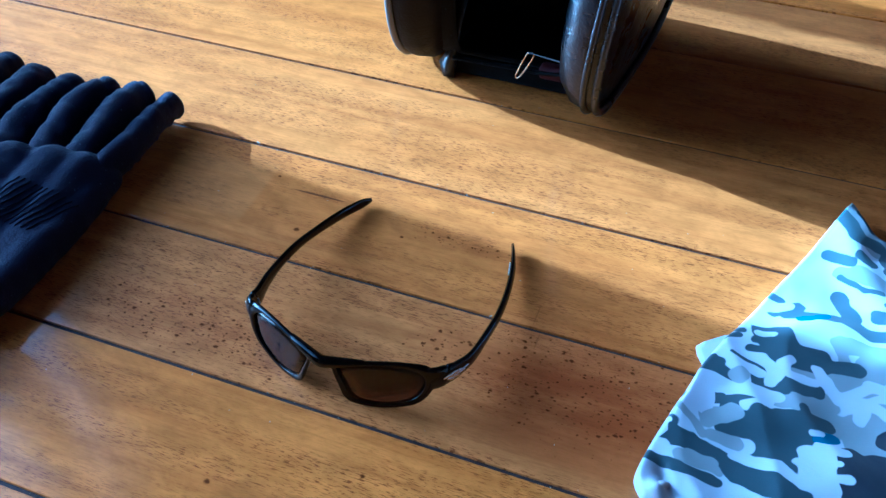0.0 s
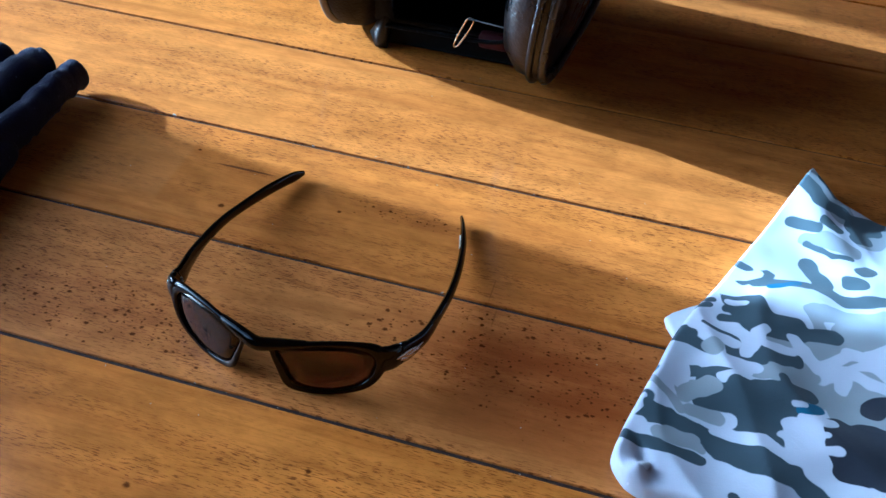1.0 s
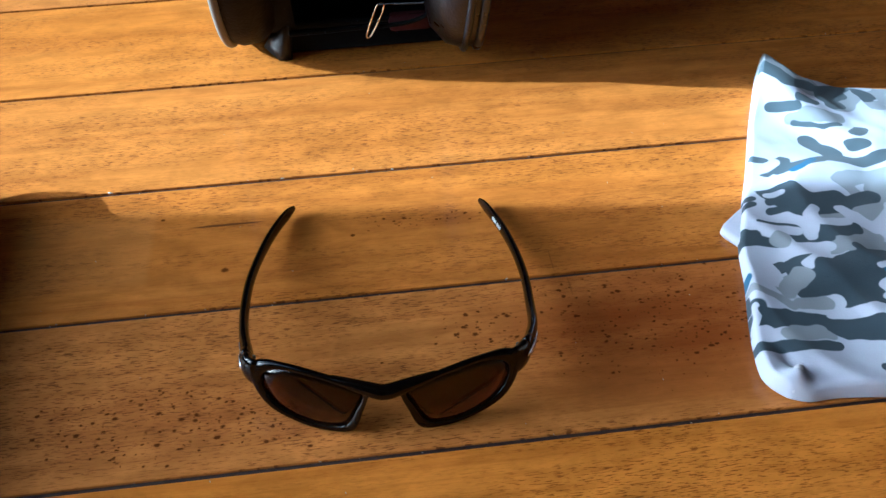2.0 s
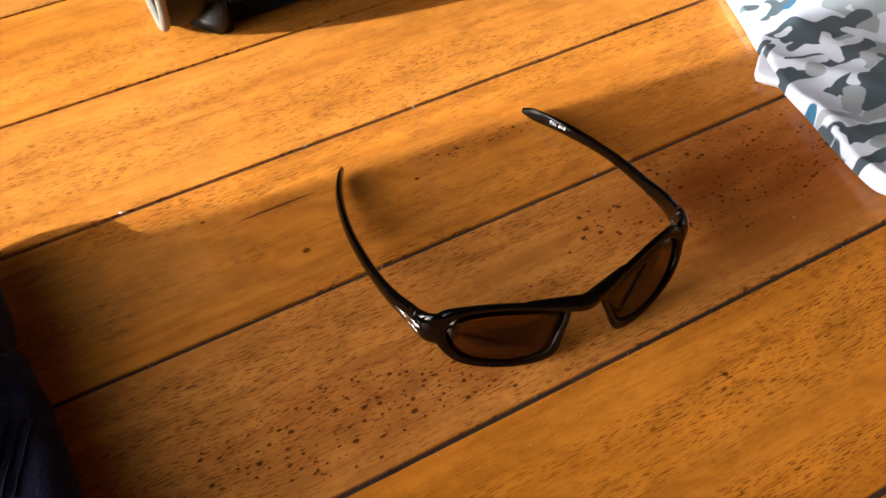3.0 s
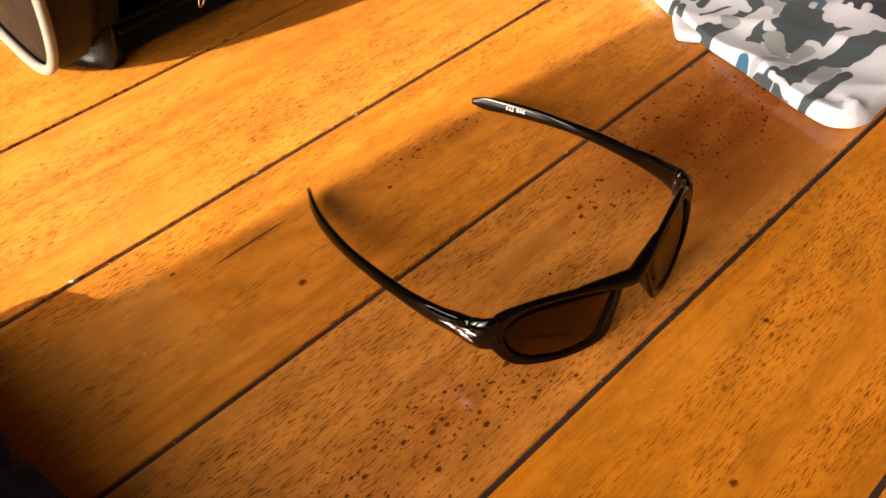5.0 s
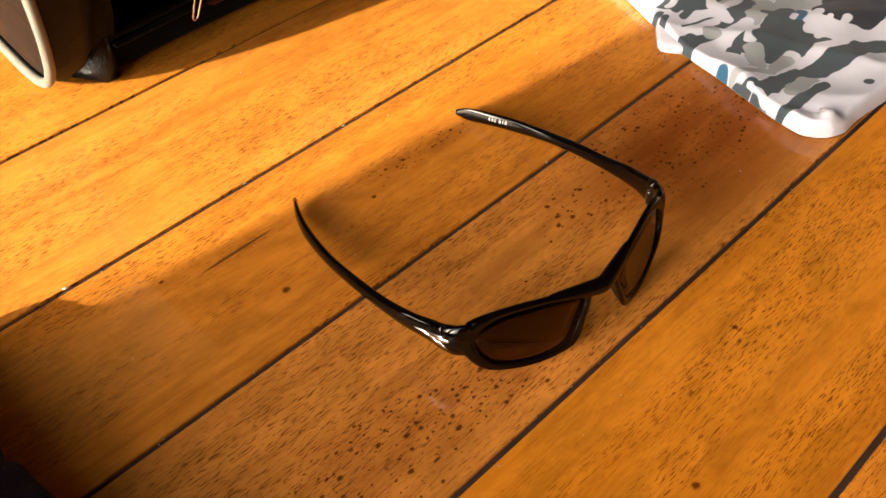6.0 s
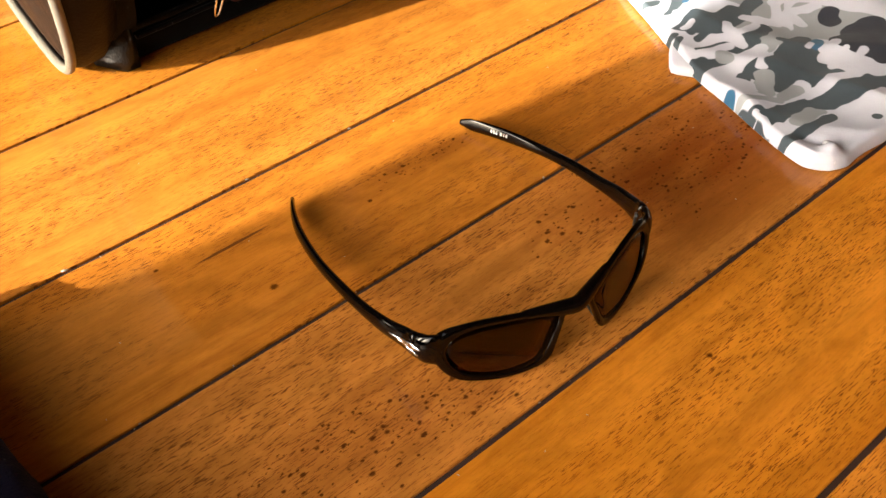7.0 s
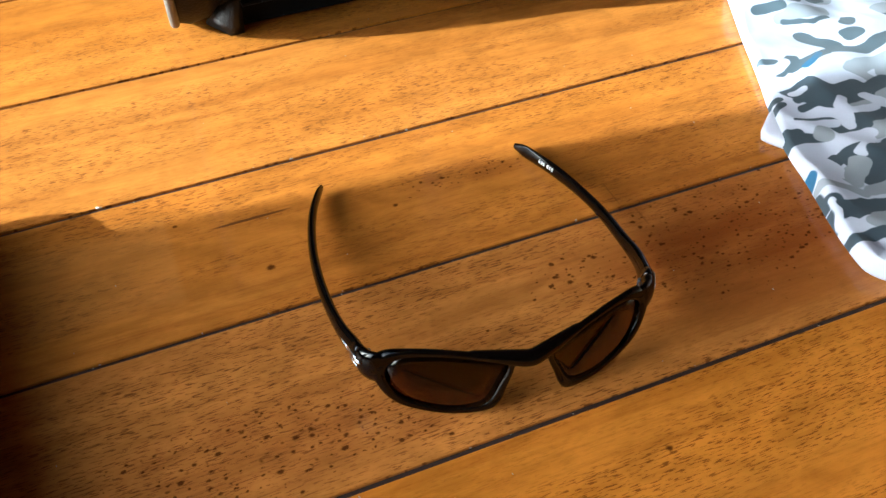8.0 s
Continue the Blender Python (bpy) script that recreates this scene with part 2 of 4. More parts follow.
DARK_B = ((0.1311, -0.0210, 0.1386, -0.0265, 0.0101), (0.1246, -0.0321, 0.1447, -0.0299, 0.0049), (0.1423, -0.0285, 0.1529, -0.0281, 0.0121), (0.1479, -0.0187, 0.1682, -0.0162, 0.0043),
        (0.1574, -0.0098, 0.1591, -0.0151, 0.0027), (0.1402, -0.0354, 0.1576, -0.0357, 0.0066), (0.1554, -0.0409, 0.1588, -0.0436, 0.0036), (0.0878, -0.0466, 0.1098, -0.0456, 0.0051),
        (0.1099, -0.0462, 0.1270, -0.0495, 0.0043), (0.0896, -0.0593, 0.1072, -0.0606, 0.0028), (0.1073, -0.0611, 0.1256, -0.0626, 0.0027), (0.1313, -0.0522, 0.1488, -0.0534, 0.0056),
        (0.1488, -0.0551, 0.1666, -0.0588, 0.0075), (0.1331, -0.0562, 0.1456, -0.0589, 0.0034), (0.1655, -0.0629, 0.1719, -0.0667, 0.0046), (0.1393, -0.0765, 0.1408, -0.0766, 0.0019),)
DARK_C = ((0.1647, 0.1236, 0.1725, 0.1140, 0.0041), (0.1725, 0.1116, 0.1855, 0.1104, 0.0034), (0.1608, 0.0990, 0.1728, 0.0957, 0.0028), (0.1758, 0.1009, 0.1830, 0.0965, 0.0028),
        (0.1734, 0.1291, 0.1814, 0.1196, 0.0024), (0.1853, 0.1308, 0.1911, 0.1269, 0.0030), (0.1918, 0.1032, 0.2025, 0.1079, 0.0051), (0.1926, 0.0962, 0.1977, 0.0970, 0.0038),
        (0.1679, 0.0859, 0.1803, 0.0787, 0.0018), (0.1803, 0.0791, 0.1891, 0.0791, 0.0018), (0.1691, 0.0706, 0.1748, 0.0559, 0.0052), (0.1729, 0.0525, 0.1846, 0.0473, 0.0038),
        (0.1846, 0.0461, 0.2050, 0.0499, 0.0038), (0.1877, 0.0603, 0.1925, 0.0595, 0.0040), (0.1940, 0.0690, 0.1977, 0.0728, 0.0035), (0.1341, 0.0594, 0.1397, 0.0571, 0.0025),
        (0.1375, 0.0489, 0.1501, 0.0549, 0.0034), (0.1443, 0.0480, 0.1676, 0.0519, 0.0029), (0.1911, 0.1076, 0.2096, 0.1159, 0.0040),)
PALE_A = ((0.1615, -0.0345, 0.1633, -0.0447, 0.0045), (0.1657, -0.0298, 0.1777, -0.0292, 0.0023), (0.1668, -0.0375, 0.1752, -0.0365, 0.0019), (0.1651, -0.0465, 0.1795, -0.0435, 0.0018),
        (0.1570, -0.0404, 0.1593, -0.0414, 0.0019), (0.1611, -0.0511, 0.1691, -0.0519, 0.0033), (0.1699, -0.0547, 0.1774, -0.0612, 0.0036), (0.1785, -0.0593, 0.1924, -0.0601, 0.0026),
        (0.1309, -0.0459, 0.1548, -0.0481, 0.0022), (0.1548, -0.0486, 0.1611, -0.0517, 0.0028), (0.1241, -0.0409, 0.1356, -0.0387, 0.0035), (0.1144, -0.0379, 0.1240, -0.0403, 0.0023),
        (0.1416, 0.0027, 0.1459, 0.0119, 0.0035), (0.1458, 0.0140, 0.1493, 0.0163, 0.0027), (0.1172, 0.0117, 0.1355, 0.0052, 0.0027),)
PALE_B = ((0.1490, 0.0079, 0.1610, 0.0070, 0.0022), (0.1610, 0.0155, 0.1647, 0.0103, 0.0028), (0.1660, 0.0090, 0.1733, 0.0035, 0.0033), (0.1733, 0.0028, 0.1858, 0.0131, 0.0029),
        (0.1859, 0.0153, 0.1944, 0.0126, 0.0030), (0.1840, -0.0010, 0.1827, -0.0047, 0.0036), (0.1883, 0.0028, 0.2014, -0.0012, 0.0029), (0.1304, 0.0392, 0.1445, 0.0420, 0.0033),
        (0.1322, 0.0308, 0.1395, 0.0314, 0.0020), (0.1273, 0.0479, 0.1447, 0.0539, 0.0026), (0.1615, -0.0232, 0.1669, -0.0226, 0.0013),)
NAVY = ((0.1803, -0.0322, 0.1883, -0.0367, 0.0072), (0.1858, -0.0412, 0.1982, -0.0470, 0.0114), (0.1919, -0.0320, 0.2018, -0.0346, 0.0079), (0.1810, -0.0520, 0.1874, -0.0532, 0.0046),
        (0.1951, -0.0150, 0.2008, -0.0100, 0.0053),)
# corrections of the print along the near edge
PALE_C = ((0.1110, -0.0090, 0.1140, -0.0250, 0.0048), (0.1300, -0.0050, 0.1450, -0.0070, 0.0038), (0.1420, -0.0120, 0.1320, -0.0170, 0.0026),
          (0.1000, -0.0390, 0.0950, -0.0490, 0.0020), (0.0930, -0.0530, 0.1010, -0.0510, 0.0024))
GREY_B = ((0.1280, -0.0220, 0.1160, -0.0320, 0.0040), (0.1310, -0.0390, 0.1200, -0.0390, 0.0032), (0.1010, -0.0280, 0.1160, -0.0400, 0.0020),
          (0.1220, -0.0530, 0.1110, -0.0530, 0.0032), (0.1280, 0.0020, 0.1260, 0.0000, 0.0040))
DARK_D = ((0.1250, -0.0160, 0.1240, -0.0190, 0.0032), (0.1030, -0.0420, 0.1110, -0.0480, 0.0030), (0.0980, -0.0310, 0.0960, -0.0380, 0.0020),
          (0.1380, -0.0180, 0.1310, -0.0290, 0.0032))
BLUE = ((0.1657, -0.0252, 0.1716, -0.0230, 0.0033), (0.1516, 0.0460, 0.1641, 0.0523, 0.0017), (0.0978, -0.0238, 0.1019, -0.0208, 0.0024),)


def camouflage():
    m = Mat("printed camouflage jersey")
    base = m.coords("UV")
    WHITE = (0.45, 0.46, 0.545)
    wob = m.node("VectorMath", operation="MULTIPLY_ADD")
    m.put(wob.inputs[0], m.noise(base, 95.0, 1.0, 0.4, out="Color"))
    wob.inputs[1].default_value = (0.005, 0.004, 0.0)
    m.put(wob.inputs[2], base)
    still = m.node("VectorMath", operation="SUBTRACT")
    m.put(still.inputs[0], wob.outputs[0])
    still.inputs[1].default_value = (0.0025, 0.002, 0.0)

    last = [None]

    def bars(rows):
        reach = None
        for x0, y0, x1, y1, r in rows:
            n = m.node("Mapping", vector_type="TEXTURE")
            m.put(n.inputs[0], m.after(last[0], still.outputs[0]))
            n.inputs["Location"].default_value = (x0, y0, 0)
            n.inputs["Rotation"].default_value = (0, 0, math.atan2(y1 - y0, x1 - x0))
            hi = m.node("VectorMath", operation="MINIMUM")
            m.put(hi.inputs[0], n.outputs[0])
            hi.inputs[1].default_value = (math.hypot(x1 - x0, y1 - y0), 0, 0)
            lo = m.node("VectorMath", operation="MAXIMUM")
            m.put(lo.inputs[0], hi.outputs[0])
            lo.inputs[1].default_value = (0, 0, 0)
            far = m.node("VectorMath", operation="DISTANCE")
            m.put(far.inputs[0], n.outputs[0])
            m.put(far.inputs[1], lo.outputs[0])
            d = m.math("SUBTRACT", far.outputs["Value"], r)
            reach = d if reach is None else m.math("SMOOTH_MIN", reach, d, 0.0022)
            last[0] = reach
        return m.step(reach, -0.0003, 0.0004, 1.0, 0.0)

    def layer(move, sx, sy, scale, lo):
        n = m.node("Mapping")
        m.put(n.inputs[0], wob.outputs[0])
        n.inputs["Scale"].default_value, n.inputs["Location"].default_value = (sx, sy, 1), move
        return m.step(m.noise(n.outputs[0], scale, 1.0, 0.45, 0.5), lo - 0.006, lo + 0.006)
    DEEP = (0.031, 0.045, 0.058)
    col = m.mix(bars(GREY), WHITE, (0.235, 0.25, 0.275))
    col = m.mix(bars(DARK_A), col, DEEP)
    col = m.mix(bars(DARK_B), col, DEEP)
    col = m.mix(bars(DARK_C), col, (0.055, 0.075, 0.09))
    col = m.mix(bars(NAVY), col, (0.008, 0.010, 0.020))
    col = m.mix(bars(BLUE), col, (0.018, 0.085, 0.165))
    col = m.mix(bars(PALE_A), col, WHITE)
    col = m.mix(bars(PALE_B), col, WHITE)
    col = m.mix(bars(PALE_C), col, WHITE)
    col = m.mix(bars(DARK_D), col, DEEP)
    col = m.mix(bars(GREY_B), col, (0.235, 0.25, 0.275))
    # the print runs on over the rest of the cloth
    rest = m.mix(layer((3.1, 0.4, 0), 0.8, 1.2, 32.0, 0.50), WHITE, (0.235, 0.25, 0.275))
    rest = m.mix(layer((0.7, 5.3, 0), 0.75, 1.25, 31.0, 0.51), rest, DEEP)
    rest = m.mix(layer((9.2, 1.9, 0), 0.55, 1.8, 42.0, 0.57), rest, WHITE)
    sx = m.node("SeparateXYZ")
    m.put(sx.inputs[0], still.outputs[0])
    over = m.math("ADD", sx.outputs[0], m.math("MULTIPLY", sx.outputs[1], 0.12))
    col = m.mix(m.step(over, 0.226, 0.2265), col, rest)
    weave = m.noise(m.coords(scale=(1, 1, 1)), 1500.0, 2, 0.5)
    m.set(Base_Color=col, Roughness=0.8, Normal=m.bump(weave, 0.3, 0.0003, m.bump(m.noise(m.coords(), 60.0, 3, 0.55, 0.6), 0.22, 0.002)), Sheen_Weight=0.1)
    m.bsdf.inputs["Specular IOR Level"].default_value = 0.34
    return m.m


def tinted_lens():
    m = Mat("brown tinted lens")
    tr = m.node("BsdfTransparent")
    tr.inputs[0].default_value = (0.34, 0.25, 0.225, 1)
    gl = m.node("BsdfGlossy")
    gl.inputs["Roughness"].default_value = 0.03
    gl.inputs["Color"].default_value = (0.9, 0.85, 0.8, 1)
    fr = m.node("Fresnel")
    fr.inputs[0].default_value = 1.5
    mx = m.node("MixShader")
    m.put(mx.inputs[0], fr.outputs[0])
    m.put(mx.inputs[1], tr.outputs[0])
    m.put(mx.inputs[2], gl.outputs[0])
    m.put(m.out.inputs[0], mx.outputs[0])
    return m.m


WOOD = varnished_wood()
JOINT = simple("dark joint filler", (0.026, 0.0085, 0.0045), 0.8, (300, 0.3, 0.001))
PLASTER = simple("painted plaster", (0.30, 0.235, 0.175), 0.8, (200, 0.2, 0.001), vary=0.04, scale=5.0)
CEILING = simple("timber lining", (0.19, 0.125, 0.08), 0.7, (60, 0.2, 0.002), vary=0.2, scale=8.0)
EARTH = simple("garden ground", (0.09, 0.10, 0.05), 0.9, (5, 0.4, 0.05), vary=0.4, scale=1.0)
GLOSS_BLACK = simple("polished black acetate", (0.0012, 0.0011, 0.0011), 0.025, (220, 0.02, 0.0003), vary=0.2)
RUBBER = simple("black rubber", (0.003, 0.003, 0.0032), 0.42, (900, 0.2, 0.0003))
CHROME = simple("brushed chrome", (0.62, 0.62, 0.64), 0.22, (900, 0.15, 0.0002), metal=1.0, vary=0.1)
WHITE_PRINT = simple("white print", (0.75, 0.75, 0.75), 0.5, vary=0.05)
GLOSS_BLACK.node_tree.nodes["Principled BSDF"].inputs["Specular IOR Level"].default_value = 0.28
LENS = tinted_lens()
CAMO = camouflage()
HEM = simple("pale grey jersey", (0.54, 0.54, 0.60), 0.8, (1500, 0.3, 0.0003), vary=0.12, scale=90.0)
WHITE_JERSEY = simple("white jersey", (0.47, 0.475, 0.55), 0.8, (1500, 0.3, 0.0003), vary=0.05)
GLOVE = fleece("black fleece", (0.0056, 0.0046, 0.0230), 800.0)
GLOVE_RIB = simple("black silicone print", (0.0040, 0.0036, 0.0120), 0.95, (600, 0.2, 0.0003))
GLOVE_RIB.node_tree.nodes["Principled BSDF"].inputs["Specular IOR Level"].default_value = 0.08
BAG_LEATHER = leather("black grained leather", (0.0020, 0.0024, 0.0038), 0.24, 0.45)
TAB = leather("worn black leather", (0.0040, 0.0040, 0.0044), 0.32, 0.40)
BAG_BROWN = leather("dark brown leather", (0.0065, 0.0036, 0.0024), 0.45, 0.12)
BAG_FABRIC = fleece("black nylon weave", (0.0022, 0.0021, 0.0022), 1500.0)
PIPING = simple("cream piping", (0.135, 0.118, 0.092), 0.55, (500, 0.2, 0.0004), vary=0.12)
DARK_PIPING = simple("grey piping", (0.008, 0.009, 0.011), 0.30, (500, 0.2, 0.0004), vary=0.12)
RED = simple("red lining", (0.06, 0.003, 0.005), 0.75, (700, 0.3, 0.0004), vary=0.2)
BRASS = simple("pale brass", (0.78, 0.62, 0.40), 0.25, metal=1.0, vary=0.1)
LINT = simple("pale dust", (0.36, 0.31, 0.24), 0.8, vary=0.1)


# ---- mesh helpers ----
def mesh(name, bm, material, smooth=True):
    data = bpy.data.meshes.new(name)
    bmesh.ops.recalc_face_normals(bm, faces=bm.faces)
    for f in bm.faces:
        f.smooth = smooth
    bm.to_mesh(data)
    bm.free()
    data.materials.append(material)
    return data


def part(name, bm, material, parent, label="", smooth=True):
    ob = new(name, mesh(name, bm, material, smooth))
    ob.parent = parent
    return tagged(ob, label)


def thing(name, label, category, m=None, kind="", group=""):
    ob = new(name)
    ob.empty_display_size = 0.02
    if m is not None:
        ob.matrix_world = m
    return tagged(ob, label, category, group, kind)


def box(bm, lo, hi, bevel=0.0, segments=2):
    lo, hi = Vector(lo), Vector(hi)
    made = bmesh.ops.create_cube(bm, size=1.0)["verts"]
    for v in made:
        v.co = Vector(((lo[i] + hi[i]) / 2 + v.co[i] * (hi[i] - lo[i])) for i in range(3))
    if bevel:
        edges = list({e for v in made for e in v.link_edges})
        bmesh.ops.bevel(bm, geom=edges, offset=bevel, segments=segments, affect="EDGES", profile=0.5)
    return bm


def catmull(points, n, closed=False):
    """n points on a smooth curve through points."""
    p = [Vector(q) for q in points]
    spans = len(p) if closed else len(p) - 1
    out = []
    for i in range(n):
        s = i / n * spans if closed else i / (n - 1) * spans
        k = min(int(s), spans - 1)
        f = s - k
        a, b, c, d = ((p[(k + j) % len(p)] if closed else p[min(max(k + j, 0), len(p) - 1)]) for j in (-1, 0, 1, 2))
        out.append(0.5 * ((2 * b) + (c - a) * f + (2 * a - 5 * b + 4 * c - d) * f * f + (3 * b - a - 3 * c + d) * f ** 3))
    return out


def sweep(bm, path, size, up=(0, 0, 1), sides=12, closed=False, power=1.0):
    """A tube along path; size gives half width and half height at each point; rounded ends."""
    up = Vector(up)
    rings = []
    n = len(path)
    for i, q in enumerate(path):
        a, b = path[(i - 1) % n if closed else max(i - 1, 0)], path[(i + 1) % n if closed else min(i + 1, n - 1)]
        along = (b - a).normalized()
        side = along.cross(up).normalized()
        top = side.cross(along).normalized()
        w, h = size(i / (n - 1)) if callable(size) else size
        ring = []
        for k in range(sides):
            an = 2 * math.pi * k / sides
            c, s = math.cos(an), math.sin(an)
            c, s = math.copysign(abs(c) ** power, c), math.copysign(abs(s) ** power, s)
            ring.append(bm.verts.new(q + side * c * w + top * s * h))
        rings.append(ring)
    for i in range(n if closed else n - 1):
        r0, r1 = rings[i], rings[(i + 1) % n]
        for k in range(sides):
            bm.faces.new((r0[k], r0[(k + 1) % sides], r1[(k + 1) % sides], r1[k]))
    if not closed:
        for ring in (rings[0], rings[-1]):
            mid = bm.verts.new(sum((v.co for v in ring), Vector()) / sides)
            for k in range(sides):
                bm.faces.new((ring[k], ring[(k + 1) % sides], mid))
    return bm


def subsurf(ob, levels=2):
    md = ob.modifiers.new("round", "SUBSURF")
    md.levels = md.render_levels = levels
    return ob


def lerp_table(table, x):
    for (x0, y0), (x1, y1) in zip(table, table[1:]):
        if x <= x1:
            f = max(0.0, (x - x0) / (x1 - x0))
            f = f * f * (3 - 2 * f)
            return y0 + (y1 - y0) * f
    return table[-1][1]


# ---- the room: unseen walls and ceiling added to close it, toned for bounce light ----
ROOM = (-1.20, 3.2, -2.3, 2.6, 2.5)          # x0, x1, y0, y1, height
OPENINGS = ((-0.66, -0.06), (0.183, 0.512), (0.562, 0.72))     # tall openings in the unseen wall towards the sun; the piers and slim post between them are added to shade the floor
OPEN_Z = 2.35


def room():
    x0, x1, y0, y1, h = ROOM
    t = 0.12
    bm = bmesh.new()
    edges = [y0 - t] + [y for pair in OPENINGS for y in pair] + [y1 + t]
    for lo, hi in zip(edges[::2], edges[1::2]):
        box(bm, (x0 - t, lo, -0.2), (x0, hi, h))
    for lo, hi in OPENINGS:
        box(bm, (x0 - t, lo, OPEN_Z), (x0, hi, h))
        box(bm, (x0 - t, lo, -0.2), (x0, hi, -0.004))
    tagged(new("wall_west", mesh("wall_west", bm, PLASTER, False)), "unseen dull beige plastered wall, its tall openings and piers placed to shape the light", "wall", kind="structure")
    for name, lo, hi in (("wall_east", (x1, y0 - t, -0.2), (x1 + t, y1 + t, h)), ("wall_north", (x0, y1, -0.2), (x1, y1 + t, h)),
 ("wall_south", (x0, y0 - t, -0.2), (x1, y0, h))):
        tagged(new(name, mesh(name, box(bmesh.new(), lo, hi), PLASTER, False)), "unseen plain dull beige plastered wall", "wall", kind="structure")
    tagged(new("ceiling", mesh("ceiling", box(bmesh.new(), (x0 - t, y0 - t, h), (x1 + t, y1 + t, h + 0.1)), CEILING, False)),
           "unseen plain brown timber ceiling", "ceiling", kind="structure")
    bm = bmesh.new()
    n = 24
    ring = [bm.verts.new((x0 - t - 2 + 400 * math.cos(2 * math.pi * i / n), 400 * math.sin(2 * math.pi * i / n), -0.21)) for i in range(n)]
    bm.faces.new(ring)
    tagged(new("ground", mesh("ground", bm, EARTH, False)), "flat green garden ground outside", "ground", kind="structure")


room()


# ---- sunglasses ----
SPLIT = 11       # where the end pieces of the front meet the arms


def arm_size(f):
    """Half width and half height along one arm, from the brow to the tip."""
    tall = lerp_table(((0, 0.0074), (0.05, 0.0078), (0.12, 0.0072), (0.20, 0.0064), (0.28, 0.0058), (0.38, 0.0046), (0.52, 0.0032), (0.66, 0.0028), (0.8, 0.0034), (0.93, 0.0036), (1.0, 0.0015)), f)
    wide = lerp_table(((0, 0.0014), (0.04, 0.0026), (0.14, 0.0031), (0.24, 0.0027), (0.45, 0.0020), (0.8, 0.0018), (1.0, 0.0010)), f)
    return wide, tall


def sunglasses():
    g = thing("sunglasses", "glossy black wraparound sunglasses with brown lenses lying open on the floor", "sunglasses",
              Matrix.Translation((-0.0595, -0.0757, 0.0)) @ Matrix.Rotation(radians(-4.5), 4, "Z"))

    def bow(u):
        return 0.0001 + 0.560 * abs(u) ** 1.15

    def lean(z):
        # the lower rims stand a little further forward
        return -0.17 * (0.027 - z)

    inner = ((0.0088, 0.0242), (0.0200, 0.0260), (0.0340, 0.0264), (0.0432, 0.0244), (0.0472, 0.0190), (0.0454, 0.0112),
             (0.0400, 0.0060), (0.0305, 0.0033), (0.0216, 0.0040), (0.0154, 0.0070), (0.0114, 0.0150))
    outer = ((0.0064, 0.0264), (0.0200, 0.0283), (0.0360, 0.0289), (0.0476, 0.0270), (0.0520, 0.0204), (0.0496, 0.0102),
             (0.0432, 0.0034), (0.0315, 0.0005), (0.0200, 0.0012), (0.0126, 0.0046), (0.0088, 0.0138))
    n, sides = 72, 14
    ci = catmull([(*q, 0) for q in inner], n, True)
    co = catmull([(*q, 0) for q in outer], n, True)
    bm = bmesh.new()
    arms = {}
    for s in (1, -1):
        # rounded rim between the two outlines
        rings = []
        for p, q in zip(ci, co):
            mid, reach = (p + q) / 2, (q - p) / 2
            deep = 0.0014 + 0.0008 * lerp_table(((0.038, 0), (0.050, 1)), mid.x) + 0.0004 * lerp_table(((0.009, 1), (0.018, 0)), mid.x)
            ring = []
            for k in range(sides):
                an = 2 * math.pi * k / sides
                c, d = math.cos(an), math.sin(an)
                e = mid + reach * math.copysign(abs(c) ** 0.8, c)
                ring.append(bm.verts.new((s * e.x, bow(e.x) + lean(e.y) + deep * math.copysign(abs(d) ** 0.8, d), e.y)))
            rings.append(ring)
        for i in range(n):
            a, b = rings[i], rings[(i + 1) % n]
            for k in range(sides):
                bm.faces.new((a[k], a[(k + 1) % sides], b[(k + 1) % sides], b[k]))
        # end piece that turns back to the hinge
        arms[s] = catmull(((s * 0.0480, 0.0160, 0.0196), (s * 0.0518, 0.0190, 0.0193), (s * (0.0550 if s > 0 else 0.0538), 0.0238, 0.0187), *TEMPLE[s]), 64)
        sweep(bm, arms[s][:SPLIT + 1], lambda f: arm_size(f * SPLIT / 63), sides=20)
    path = catmull([(x, bow(x) + 0.0004, z) for x, z in ((-0.020, 0.0270), (-0.013, 0.0264), (-0.006, 0.0256), (0, 0.0253), (0.006, 0.0256), (0.013, 0.0264), (0.020, 0.0270))], 24)
    sweep(bm, path, lambda f: (0.0016 + 0.0014 * math.sin(math.pi * f), 0.0012 + 0.0020 * math.sin(math.pi * f)), sides=16)
    front = part("front_frame", bm, GLOSS_BLACK, g)
    md = front.modifiers.new("fuse", "REMESH")
    md.mode, md.voxel_size, md.use_smooth_shade = "VOXEL", 0.00042, True
    md = front.modifiers.new("soft", "SMOOTH")
    md.iterations, md.factor = 4, 0.5
    for s in (1, -1):
        bm = bmesh.new()
        grid = catmull([(*q, 0) for q in inner], 40, True)
        c0 = sum(grid, Vector()) / len(grid)
        sheets = []
        for dv in (-0.0010, 0.0002):
            rings = [[bm.verts.new((s * (c0 + (q - c0) * k).x, bow((c0 + (q - c0) * k).x) + lean((c0 + (q - c0) * k).y) + dv, (c0 + (q - c0) * k).y)) for q in grid] for k in (1.02, 0.75, 0.5, 0.25)]
            mid = bm.verts.new((s * c0.x, bow(c0.x) + lean(c0.y) + dv, c0.y))
            for a, b in zip(rings, rings[1:]):
                for i in range(40):
                    bm.faces.new((a[i], a[(i + 1) % 40], b[(i + 1) % 40], b[i]))
            for i in range(40):
                bm.faces.new((rings[-1][i], rings[-1][(i + 1) % 40], mid))
            sheets.append(rings[0])
